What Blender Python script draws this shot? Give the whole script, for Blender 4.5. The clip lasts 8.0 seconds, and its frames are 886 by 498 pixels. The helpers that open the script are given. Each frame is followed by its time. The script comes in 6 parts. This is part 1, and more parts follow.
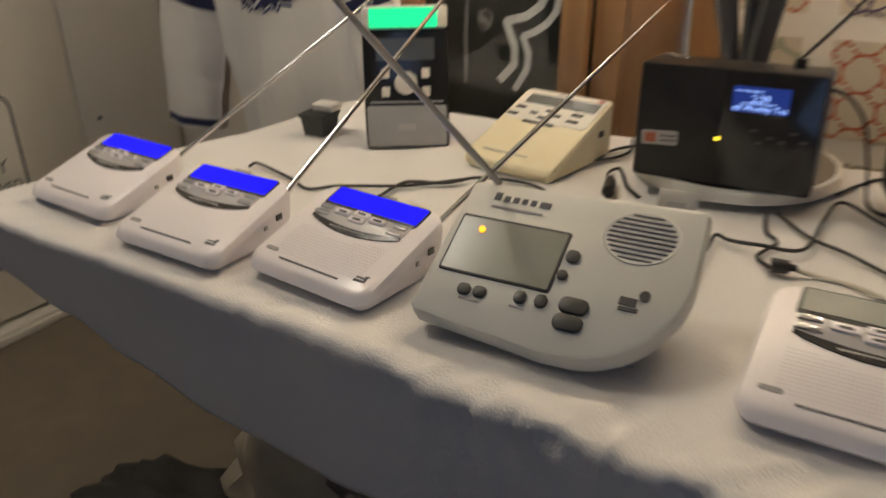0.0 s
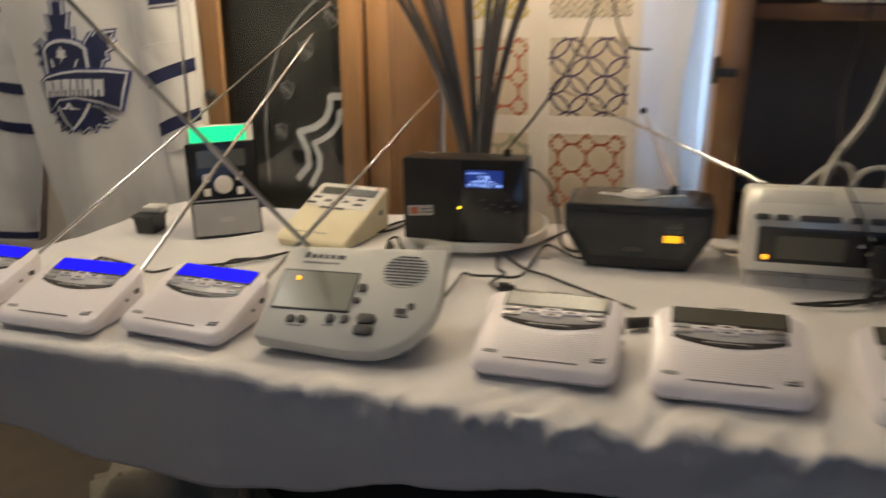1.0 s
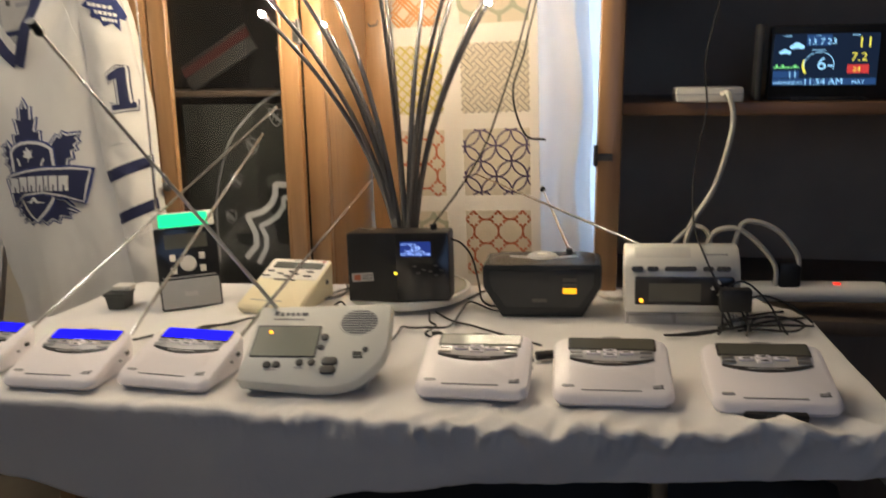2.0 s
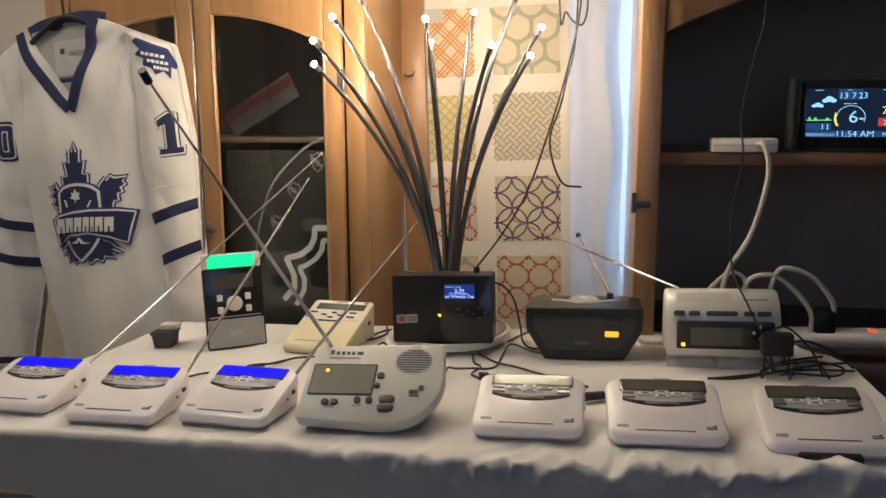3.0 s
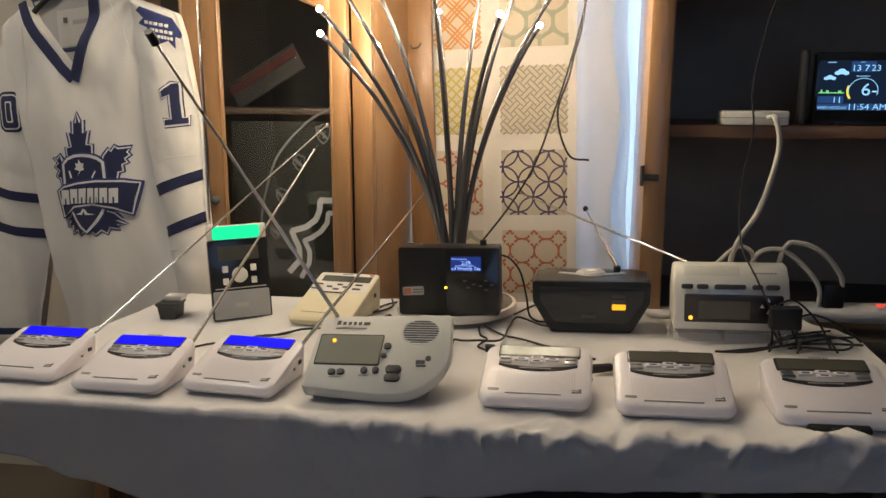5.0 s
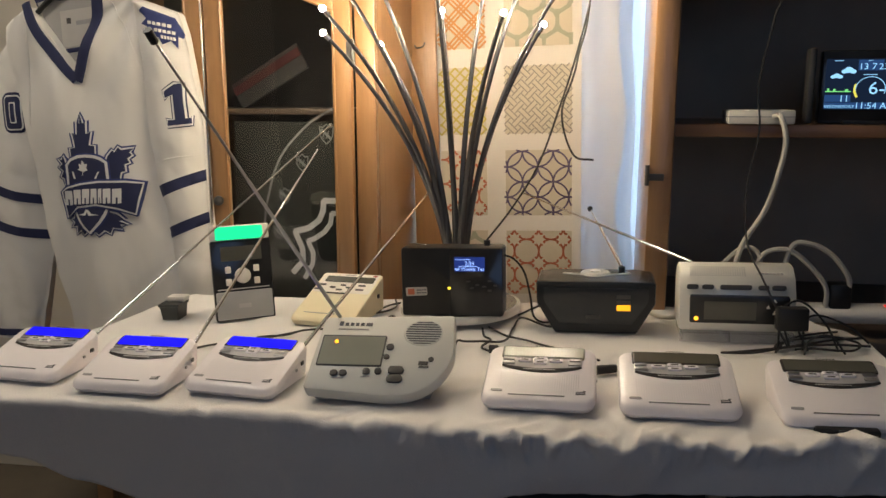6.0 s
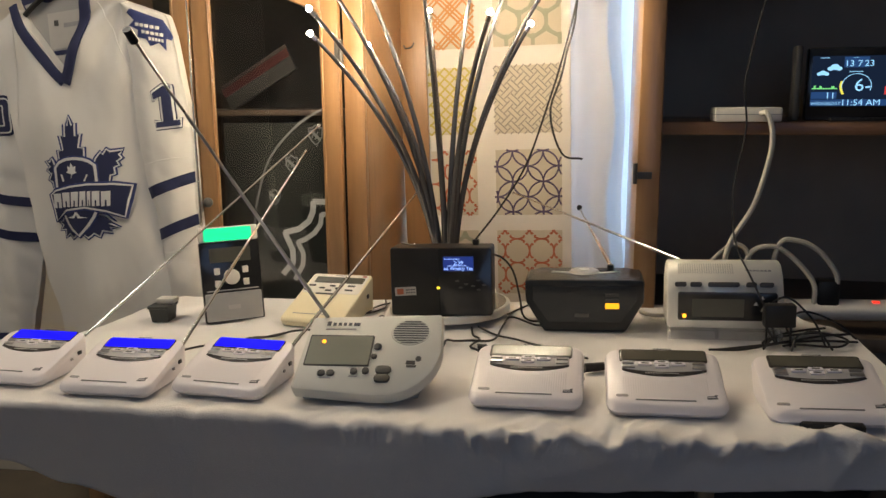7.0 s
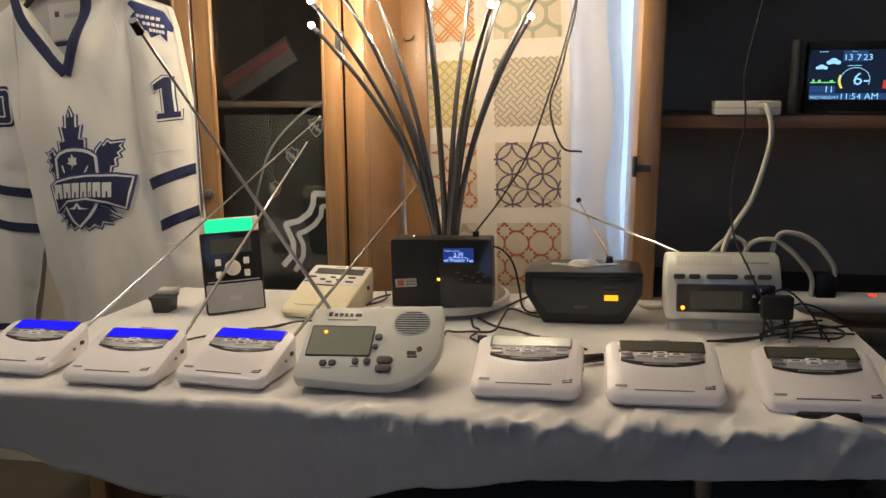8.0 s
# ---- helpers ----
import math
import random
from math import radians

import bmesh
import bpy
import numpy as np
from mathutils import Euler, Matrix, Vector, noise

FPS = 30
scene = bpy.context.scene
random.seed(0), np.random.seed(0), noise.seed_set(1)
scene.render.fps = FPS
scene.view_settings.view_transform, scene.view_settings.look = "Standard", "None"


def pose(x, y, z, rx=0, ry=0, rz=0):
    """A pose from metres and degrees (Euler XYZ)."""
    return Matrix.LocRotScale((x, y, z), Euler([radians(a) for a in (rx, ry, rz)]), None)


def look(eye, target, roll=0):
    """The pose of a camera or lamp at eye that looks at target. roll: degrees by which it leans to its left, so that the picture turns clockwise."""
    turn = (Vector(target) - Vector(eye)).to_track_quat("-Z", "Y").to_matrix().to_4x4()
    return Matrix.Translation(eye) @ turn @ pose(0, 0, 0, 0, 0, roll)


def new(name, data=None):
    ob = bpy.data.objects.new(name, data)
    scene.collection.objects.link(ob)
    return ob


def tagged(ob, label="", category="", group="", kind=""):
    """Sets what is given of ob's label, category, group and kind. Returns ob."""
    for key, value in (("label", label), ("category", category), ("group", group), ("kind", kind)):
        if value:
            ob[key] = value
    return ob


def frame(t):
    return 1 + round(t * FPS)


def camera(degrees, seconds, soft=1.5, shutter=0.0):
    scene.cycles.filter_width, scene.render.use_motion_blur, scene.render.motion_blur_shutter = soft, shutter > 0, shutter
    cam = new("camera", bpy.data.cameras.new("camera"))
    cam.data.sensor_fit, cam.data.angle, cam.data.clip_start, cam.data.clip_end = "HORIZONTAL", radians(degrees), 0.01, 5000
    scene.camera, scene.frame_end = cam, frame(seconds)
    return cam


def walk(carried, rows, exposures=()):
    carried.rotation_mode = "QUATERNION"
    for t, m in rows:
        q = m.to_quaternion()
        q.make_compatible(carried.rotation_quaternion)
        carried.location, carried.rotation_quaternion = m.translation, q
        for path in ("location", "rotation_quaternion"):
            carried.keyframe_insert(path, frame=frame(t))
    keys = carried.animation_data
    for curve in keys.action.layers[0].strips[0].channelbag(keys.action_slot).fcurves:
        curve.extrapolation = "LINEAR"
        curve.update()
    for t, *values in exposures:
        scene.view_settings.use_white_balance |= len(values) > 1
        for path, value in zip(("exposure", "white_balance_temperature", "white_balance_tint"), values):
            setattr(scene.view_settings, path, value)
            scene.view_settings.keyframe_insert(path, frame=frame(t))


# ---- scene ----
cam = camera(59.0, 8.0, 1.5, 0.7)
PATH = [
    (0, (0.109, -0.499, 1.068), (-0.873, 1.025, 0.223), -1.5),
    (0.5, (0.142, -0.656, 1.108), (-0.615, 1.046, 0.382), -1.7),
    (1, (0.233, -0.749, 1.123), (-0.336, 1.064, 0.498), -1.6),
    (1.5, (0.313, -0.876, 1.138), (-0.175, 0.987, 0.596), -2.0),
    (2, (0.265, -0.972, 1.157), (-0.111, 0.944, 0.724), -2.4),
    (3.5, (0.198, -1.022, 1.16), (-0.191, 0.916, 0.855), -1.7),
    (4, (0.196, -1.02, 1.159), (-0.198, 0.917, 0.851), -1.9),
    (4.5, (0.194, -1.011, 1.149), (-0.201, 0.92, 0.81), -2.1),
    (5, (0.194, -1.016, 1.148), (-0.197, 0.911, 0.778), -1.5),
    (6.5, (0.201, -1.005, 1.144), (-0.207, 0.918, 0.778), -1.7),
    (7, (0.208, -1.006, 1.142), (-0.186, 0.921, 0.778), -2.0),
    (7.5, (0.206, -1.01, 1.14), (-0.185, 0.916, 0.768), -1.9),
    (8, (0.205, -1.015, 1.141), (-0.183, 0.91, 0.76), -1.8),
]
walk(cam, [(t, look(eye, target, roll)) for t, eye, target, roll in PATH],
     ((0.0, 0.16, 6900, 10), (1.0, 0.28, 6900, 10), (2.0, 0.42, 6850, 10), (3.5, 0.19, 6700, 10), (8.0, 0.28, 6900, 10)))

# ---- world, window light, exposure ----
world = bpy.data.worlds.new("world")
scene.world = world
world.use_nodes = True
wn = world.node_tree.nodes
sky = wn.new("ShaderNodeTexSky")
sky.sky_type, sky.sun_disc = "NISHITA", False
sky.sun_elevation, sky.sun_rotation = radians(38), radians(200)
wn["Background"].inputs["Strength"].default_value = 0.15
world.node_tree.links.new(sky.outputs["Color"], wn["Background"].inputs["Color"])
sun = new("sun", bpy.data.lights.new("sun", "SUN"))
sun.data.energy, sun.data.angle, sun.data.color = 2.0, radians(0.6), (1.0, 0.95, 0.88)
sun.matrix_world = look((0, -4, 4), (0, 0, 0))
BULB_POWER = 1250.0
# flush ceiling light added out of view, and an added blue fill behind the camera
ROOM_FILL = new("room_fill", bpy.data.lights.new("room_fill", "AREA"))
ROOM_FILL.data.shape, ROOM_FILL.data.size, ROOM_FILL.data.energy, ROOM_FILL.data.color = "DISK", 0.36, 6.2, (1.0, 0.93, 0.83)
ROOM_FILL.matrix_world = look((-1.1, -0.08, 2.315), (-1.1, -0.08, 0))
# Fill in front of the solid south wall, added to tint front surfaces blue.
SOUTH_FILL = new("added_daylight", bpy.data.lights.new("added_daylight", "AREA"))
SOUTH_FILL.data.shape, SOUTH_FILL.data.size, SOUTH_FILL.data.size_y, SOUTH_FILL.data.energy, SOUTH_FILL.data.color = "RECTANGLE", 1.1, 1.2, 3.6, (0.32, 0.54, 1.0)
SOUTH_FILL.matrix_world = look((0.6, -2.58, 1.5), (0.6, 0, 1.5))
NORTH_LIGHT = new("north_window_daylight", bpy.data.lights.new("north_window_daylight", "AREA"))
NORTH_LIGHT.data.shape, NORTH_LIGHT.data.size, NORTH_LIGHT.data.size_y, NORTH_LIGHT.data.energy, NORTH_LIGHT.data.color = "RECTANGLE", 0.8, 1.3, 12.0, (0.42, 0.64, 1.0)
NORTH_LIGHT.matrix_world = look((0.26, 1.24, 1.38), (0.26, 0, 1.38))

T = 0.755          # height of the covered table top


# ---- materials ----
def material(name, colour, rough=0.5, metal=0.0, vary=0.12, scale=18.0, bump=0.0, bscale=90.0, coat=0.0, stretch=(1, 1, 1), spec=0.5, dark=None):
    m = bpy.data.materials.new(name)
    m.use_nodes = True
    n, l = m.node_tree.nodes, m.node_tree.links
    p = n["Principled BSDF"]
    p.inputs["Roughness"].default_value = rough
    p.inputs["Metallic"].default_value = metal
    p.inputs["Coat Weight"].default_value = coat
    p.inputs["Specular IOR Level"].default_value = spec
    co = n.new("ShaderNodeTexCoord")
    mp = n.new("ShaderNodeMapping")
    mp.inputs["Scale"].default_value = stretch
    l.new(co.outputs["Object"], mp.inputs["Vector"])
    big = n.new("ShaderNodeTexNoise")
    big.inputs["Scale"].default_value = scale
    big.inputs["Detail"].default_value = 6
    l.new(mp.outputs["Vector"], big.inputs["Vector"])
    ramp = n.new("ShaderNodeMix")
    ramp.data_type = "RGBA"
    low = dark or tuple(c * (1 - vary) for c in colour)
    high = tuple(min(1, c * (1 + vary)) for c in colour)
    ramp.inputs["A"].default_value = (*low, 1)
    ramp.inputs["B"].default_value = (*high, 1)
    l.new(big.outputs["Fac"], ramp.inputs["Factor"])
    l.new(ramp.outputs["Result"], p.inputs["Base Color"])
    rr_ = n.new("ShaderNodeMapRange")
    rr_.inputs["To Min"].default_value = max(0.02, rough - 0.08)
    rr_.inputs["To Max"].default_value = min(1.0, rough + 0.08)
    l.new(big.outputs["Fac"], rr_.inputs["Value"])
    l.new(rr_.outputs["Result"], p.inputs["Roughness"])
    if bump:
        fine = n.new("ShaderNodeTexNoise")
        fine.inputs["Scale"].default_value = bscale
        fine.inputs["Detail"].default_value = 4
        l.new(mp.outputs["Vector"], fine.inputs["Vector"])
        b = n.new("ShaderNodeBump")
        b.inputs["Strength"].default_value = bump
        b.inputs["Distance"].default_value = 0.002
        l.new(fine.outputs["Fac"], b.inputs["Height"])
        l.new(b.outputs["Normal"], p.inputs["Normal"])
    return m


def glow(name, colour, strength):
    m = bpy.data.materials.new(name)
    m.use_nodes = True
    p = m.node_tree.nodes["Principled BSDF"]
    p.inputs["Base Color"].default_value = (*[c * 0.2 for c in colour], 1)
    p.inputs["Emission Color"].default_value = (*colour, 1)
    p.inputs["Emission Strength"].default_value = strength
    p.inputs["Roughness"].default_value = 0.5
    p.inputs["Specular IOR Level"].default_value = 0.15
    return m


def glass(name, colour=(1, 1, 1), rough=0.02, ior=1.45):
    m = bpy.data.materials.new(name)
    m.use_nodes = True
    p = m.node_tree.nodes["Principled BSDF"]
    p.inputs["Base Color"].default_value = (*colour, 1)
    p.inputs["Transmission Weight"].default_value = 1
    p.inputs["Roughness"].default_value = rough
    p.inputs["IOR"].default_value = ior
    return m


def clear_sheet(name, colour, cloud):
    """Thin clear plastic: mostly see-through, with a little gloss and scratches."""
    m = bpy.data.materials.new(name)
    m.use_nodes = True
    n, l = m.node_tree.nodes, m.node_tree.links
    p, t_, mix, sc_ = n["Principled BSDF"], n.new("ShaderNodeBsdfTransparent"), n.new("ShaderNodeMixShader"), n.new("ShaderNodeTexNoise")
    p.inputs["Base Color"].default_value = (*colour, 1)
    p.inputs["Roughness"].default_value = 0.12
    sc_.inputs["Scale"].default_value = 60
    rng = n.new("ShaderNodeMapRange")
    rng.inputs["To Min"].default_value, rng.inputs["To Max"].default_value = cloud * 0.6, cloud * 1.4
    l.new(sc_.outputs["Fac"], rng.inputs["Value"])
    l.new(rng.outputs["Result"], mix.inputs["Fac"])
    l.new(t_.outputs["BSDF"], mix.inputs[1])
    l.new(p.outputs["BSDF"], mix.inputs[2])
    l.new(mix.outputs["Shader"], n["Material Output"].inputs["Surface"])
    return m


def sheer(name, colour, through_share):
    m = bpy.data.materials.new(name)
    m.use_nodes = True
    n, l = m.node_tree.nodes, m.node_tree.links
    d, t_, mix = n.new("ShaderNodeBsdfDiffuse"), n.new("ShaderNodeBsdfTranslucent"), n.new("ShaderNodeMixShader")
    wv = n.new("ShaderNodeTexNoise")
    wv.inputs["Scale"].default_value = 260
    b = n.new("ShaderNodeBump")
    b.inputs["Strength"].default_value = 0.15
    b.inputs["Distance"].default_value = 0.001
    l.new(wv.outputs["Fac"], b.inputs["Height"])
    for s in (d, t_):
        s.inputs["Color"].default_value = (*colour, 1)
        l.new(b.outputs["Normal"], s.inputs["Normal"])
    mix.inputs["Fac"].default_value = through_share
    l.new(d.outputs["BSDF"], mix.inputs[1])
    l.new(t_.outputs["BSDF"], mix.inputs[2])
    l.new(mix.outputs["Shader"], n["Material Output"].inputs["Surface"])
    return m


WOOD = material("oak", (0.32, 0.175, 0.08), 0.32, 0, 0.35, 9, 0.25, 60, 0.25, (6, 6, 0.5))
# The oak again with the hutch shelf's shade put into its base colour.
WOOD_SHADED = material("shaded_oak", (0.2, 0.1, 0.045), 0.4, 0, 0.35, 9, 0.25, 60, 0.1, (0.6, 6, 6))
# The next three are lightened in place of haze and light missing inside.
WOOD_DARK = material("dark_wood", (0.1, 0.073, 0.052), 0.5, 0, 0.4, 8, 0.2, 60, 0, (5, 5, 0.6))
HUTCH_BACK = material("lifted_hutch_back", (0.45, 0.38, 0.29), 0.7, 0, 0.3, 6, 0.1, 80)
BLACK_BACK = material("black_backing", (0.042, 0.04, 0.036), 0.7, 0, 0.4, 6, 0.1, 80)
CLOTH = material("tablecloth", (0.72, 0.7, 0.68), 0.9, 0, 0.06, 7, 0.35, 420, 0, (1, 1, 1), 0.2)
WHITE = material("white_plastic", (0.87, 0.82, 0.83), 0.3, 0, 0.03, 14, 0.04, 700, 0.15)
GREY = material("grey_plastic", (0.68, 0.675, 0.62), 0.42, 0, 0.05, 14, 0.08, 900)
GREY_BASE = material("grey_base", (0.3, 0.31, 0.3), 0.5, 0, 0.06, 14, 0.08, 900)
CREAM = material("yellowed_plastic", (0.8, 0.74, 0.56), 0.45, 0, 0.1, 11, 0.06, 600, 0, (1, 1, 1), 0.5, (0.76, 0.65, 0.4))
CREAM_TOP = material("ivory_plastic", (0.82, 0.78, 0.7), 0.4, 0, 0.05, 14, 0.05, 600)
BLACK = material("black_plastic", (0.02, 0.02, 0.02), 0.4, 0, 0.3, 20, 0.06, 500, 0, (1, 1, 1), 0.3)
BLACK_GLOSS = material("black_gloss", (0.022, 0.022, 0.023), 0.14, 0, 0.3, 20)
DARK_CLOCK = material("smoked_plastic", (0.018, 0.021, 0.025), 0.22, 0, 0.3, 12, 0.02, 300, 0.0, (1, 1, 1), 0.4)
SMOKE = material("smoked_window", (0.03, 0.034, 0.038), 0.1, 0, 0.3, 9)
SILVER = material("silver_plastic", (0.8, 0.78, 0.71), 0.32, 0.2, 0.05, 16, 0.05, 700)
CHROME = material("chrome", (0.75, 0.74, 0.72), 0.16, 1.0, 0.08, 30)
STEEL = material("brushed_steel", (0.42, 0.42, 0.42), 0.3, 1.0, 0.15, 40)
STEM = material("grey_conduit", (0.21, 0.207, 0.203), 0.24, 0.6, 0.05, 8)
LCD = material("lcd_off", (0.3, 0.3, 0.26), 0.22, 0, 0.06, 20)
LCD_DARK = material("lcd_dark", (0.095, 0.095, 0.078), 0.15, 0, 0.1, 20)
LCD_GREEN = material("lcd_grey_green", (0.27, 0.28, 0.235), 0.22, 0, 0.07, 15)
KEY = material("silver_key", (0.5, 0.49, 0.47), 0.35, 0.3, 0.08, 30)
KEY_DARK = material("dark_key", (0.06, 0.058, 0.055), 0.4, 0, 0.15, 30)
BAND = material("dark_trim", (0.05, 0.045, 0.042), 0.25, 0, 0.15, 30)
INK = material("printed_ink", (0.1, 0.1, 0.11), 0.6, 0, 0.15, 60)
# Control strip greyed as if in shade, so its white keys stand out.
STRIP = material("shaded_strip", (0.52, 0.5, 0.49), 0.35, 0.1, 0.06, 30)
HOLE = material("speaker_hole", (0.68, 0.64, 0.64), 0.7, 0, 0.1, 60)
INK_SOFT = material("faint_ink", (0.34, 0.33, 0.33), 0.6, 0, 0.15, 60)
CABLE = material("black_cable", (0.02, 0.019, 0.019), 0.55, 0, 0.2, 40)
CABLE_W = material("white_cable", (0.6, 0.57, 0.5), 0.5, 0, 0.08, 30)
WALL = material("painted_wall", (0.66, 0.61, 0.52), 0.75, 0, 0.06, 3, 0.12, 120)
PANEL = material("painted_panel", (0.82, 0.78, 0.69), 0.55, 0, 0.06, 4, 0.06, 60, 0, (2, 2, 0.4))
TRIM = material("painted_trim", (0.72, 0.68, 0.6), 0.5, 0, 0.06, 8, 0.05, 80)
CEIL = material("ceiling_paint", (0.72, 0.7, 0.66), 0.9, 0, 0.04, 3, 0.1, 90)
# Unseen walls get a made-up dark colour so they bounce less light.
FAR_WALL = material("low_bounce_wall", (0.24, 0.21, 0.18), 0.8, 0, 0.08, 3, 0.12, 120)
CARPET = material("carpet", (0.17, 0.14, 0.1), 0.95, 0, 0.2, 12, 0.6, 300)
JERSEY = material("white_jersey", (0.74, 0.72, 0.68), 0.85, 0, 0.05, 6, 0.3, 900)
NAVY = material("navy_cloth", (0.018, 0.024, 0.075), 0.8, 0, 0.2, 30, 0.3, 700)
NAVY_LINE = material("pale_stitching", (0.7, 0.7, 0.69), 0.8, 0, 0.08, 30, 0.2, 700)
TAG = material("woven_tag", (0.5, 0.48, 0.44), 0.85, 0, 0.1, 40)
RED = material("red_print", (0.4, 0.05, 0.04), 0.7, 0, 0.15, 40)
CURTAIN = sheer("curtain_fabric", (0.78, 0.74, 0.67), 0.05)
SHEER = sheer("sheer_fabric", (0.84, 0.84, 0.84), 0.75)
LINER = sheer("liner_fabric", (0.86, 0.86, 0.87), 0.5)
PRINT_BG = material("printed_beige", (0.62, 0.56, 0.44), 0.9, 0, 0.06, 20)
GLASS = glass("cabinet_glass")
ACRYLIC = clear_sheet("acrylic", (0.75, 0.74, 0.7), 0.22)
BLUE = glow("blue_backlight", (0.0, 0.0, 1.0), 1.6)
GREEN = glow("green_alert", (0.0, 0.85, 0.32), 1.1)
AMBER = glow("amber_led", (1.0, 0.4, 0.03), 2.2)
YELLOW = glow("yellow_led", (1.0, 0.75, 0.05), 1.8)
ORANGE = glow("orange_digit", (1.0, 0.42, 0.02), 1.3)
SCREEN = glow("blue_screen", (0.02, 0.05, 0.3), 0.55)
SCREEN_TXT = glow("screen_text", (0.3, 0.48, 1.0), 1.6)
ST_BG = glow("station_screen", (0.012, 0.025, 0.06), 0.5)
ST_BLUE = glow("station_blue", (0.03, 0.1, 0.3), 0.5)
ST_CYAN = glow("station_cyan", (0.3, 0.65, 1.0), 1.0)
ST_YEL = glow("station_yellow", (0.75, 0.7, 0.1), 1.0)
ST_RED = glow("station_red", (0.6, 0.05, 0.05), 0.8)
ST_GRN = glow("station_green", (0.2, 0.75, 0.25), 0.9)
RED_LED = glow("red_led", (0.9, 0.05, 0.03), 1.2)
BULB = glow("bulb_glow", (1.0, 0.85, 0.63), BULB_POWER)


# ---- mesh helpers ----
def mesh_of(name, bm, mat, smooth=40):
    me = bpy.data.meshes.new(name)
    bmesh.ops.recalc_face_normals(bm, faces=bm.faces)
    bm.to_mesh(me)
    bm.free()
    me.materials.append(mat)
    if smooth:
        me.shade_smooth()
        me.set_sharp_from_angle(angle=radians(smooth))
    return me


def part(name, bm, mat, parent, label="", smooth=40, kind=""):
    ob = new(name, mesh_of(name, bm, mat, smooth))
    ob.parent = parent
    return tagged(ob, label, kind=kind)


def thing(name, m, label, category, group="", kind=""):
    ob = new(name)
    ob.empty_display_size = 0.05
    ob.matrix_world = m
    return tagged(ob, label, category, group, kind)


def solid(name, bm, mat, label, category, kind="", m=None, group="", smooth=40):
    ob = new(name, mesh_of(name, bm, mat, smooth))
    if m is not None:
        ob.matrix_world = m
    return tagged(ob, label, category, group, kind)


def box(bm, c, s, bevel=0.0, m=None, seg=2):
    r = bmesh.ops.create_cube(bm, size=1, matrix=Matrix.Translation(c) @ Matrix.Diagonal((*s, 1)))
    if bevel:
        edges = list({e for v in r["verts"] for e in v.link_edges})
        out = bmesh.ops.bevel(bm, geom=edges, offset=bevel, segments=seg, profile=0.5, affect="EDGES")
        verts = list({v for f in out["faces"] for v in f.verts} | {v for v in r["verts"] if v.is_valid})
    else:
        verts = r["verts"]
    if m is not None:
        bmesh.ops.transform(bm, matrix=m, verts=verts)
    return bm


def B(c, s, bevel=0.0, m=None, seg=2):
    return box(bmesh.new(), c, s, bevel, m, seg)


def rrect(w, h, r, n=5, cx=0.0, cy=0.0):
    pts = []
    for sx, sy, a0 in ((1, 1, 0), (-1, 1, 90), (-1, -1, 180), (1, -1, 270)):
        for i in range(n + 1):
            a = radians(a0 + 90 * i / n)
            pts.append((cx + sx * (w / 2 - r) + r * math.cos(a), cy + sy * (h / 2 - r) + r * math.sin(a)))
    return pts


def inset(pts, d):
    out, n = [], len(pts)
    for i in range(n):
        a, b, c = Vector(pts[i - 1]), Vector(pts[i]), Vector(pts[(i + 1) % n])
        t1, t2 = (b - a), (c - b)
        nrm = Vector((-(t1.y + t2.y), t1.x + t2.x))
        if nrm.length < 1e-9:
            nrm = Vector((-t1.y, t1.x))
        out.append(tuple(b + nrm.normalized() * d))
    return out


def loops(bm, rings, cap0=True, cap1=True, closed=True):
    vs = [[bm.verts.new(p) for p in ring] for ring in rings]
    n = len(vs[0])
    for a, b in zip(vs, vs[1:]):
        for i in range(n if closed else n - 1):
            bm.faces.new((a[i], a[(i + 1) % n], b[(i + 1) % n], b[i]))
    if cap0:
        bm.faces.new(vs[0][::-1])
    if cap1:
        bm.faces.new(vs[-1])
    return bm


def plate(bm, pts, z0, z1, soft=0.0, m=None):
    """A plate with the counter-clockwise outline pts, from z0 to z1, its upper edge rounded by soft."""
    rings = [[(x, y, z0) for x, y in pts]]
    if soft:
        rings.append([(x, y, z1 - soft) for x, y in pts])
        rings.append([(x, y, z1 - soft * 0.3) for x, y in inset(pts, soft * 0.3)])
        rings.append([(x, y, z1) for x, y in inset(pts, soft)])
    else:
        rings.append([(x, y, z1) for x, y in pts])
    if m is not None:
        rings = [[m @ Vector(p) for p in ring] for ring in rings]
    return loops(bm, rings)


def curve_pts(pts, n=8):
    p = [Vector(q) for q in pts]
    p = [p[0] * 2 - p[1]] + p + [p[-1] * 2 - p[-2]]
    out = []
    for i in range(1, len(p) - 2):
        a, b, c, d = p[i - 1:i + 3]
        for k in range(n):
            t = k / n
            out.append(0.5 * (2 * b + (c - a) * t + (2 * a - 5 * b + 4 * c - d) * t * t + (3 * b - a - 3 * c + d) * t ** 3))
    out.append(p[-2])
    return out


def tube(bm, pts, r0, r1=None, n=8):
    pts = [Vector(p) for p in pts]
    r1 = r0 if r1 is None else r1
    side, rings = None, []
    for i, p in enumerate(pts):
        d = (pts[min(i + 1, len(pts) - 1)] - pts[max(i - 1, 0)]).normalized()
        if side is None:
            side = d.orthogonal().normalized()
        side = (side - d * side.dot(d)).normalized()
        up = d.cross(side)
        r = r0 + (r1 - r0) * i / max(1, len(pts) - 1)
        rings.append([p + (side * math.cos(a) + up * math.sin(a)) * r for a in (2 * math.pi * k / n for k in range(n))])
    return loops(bm, rings)


def cyl(bm, a, b, r0, r1=None, n=16):
    return tube(bm, [a, b], r0, r1, n)


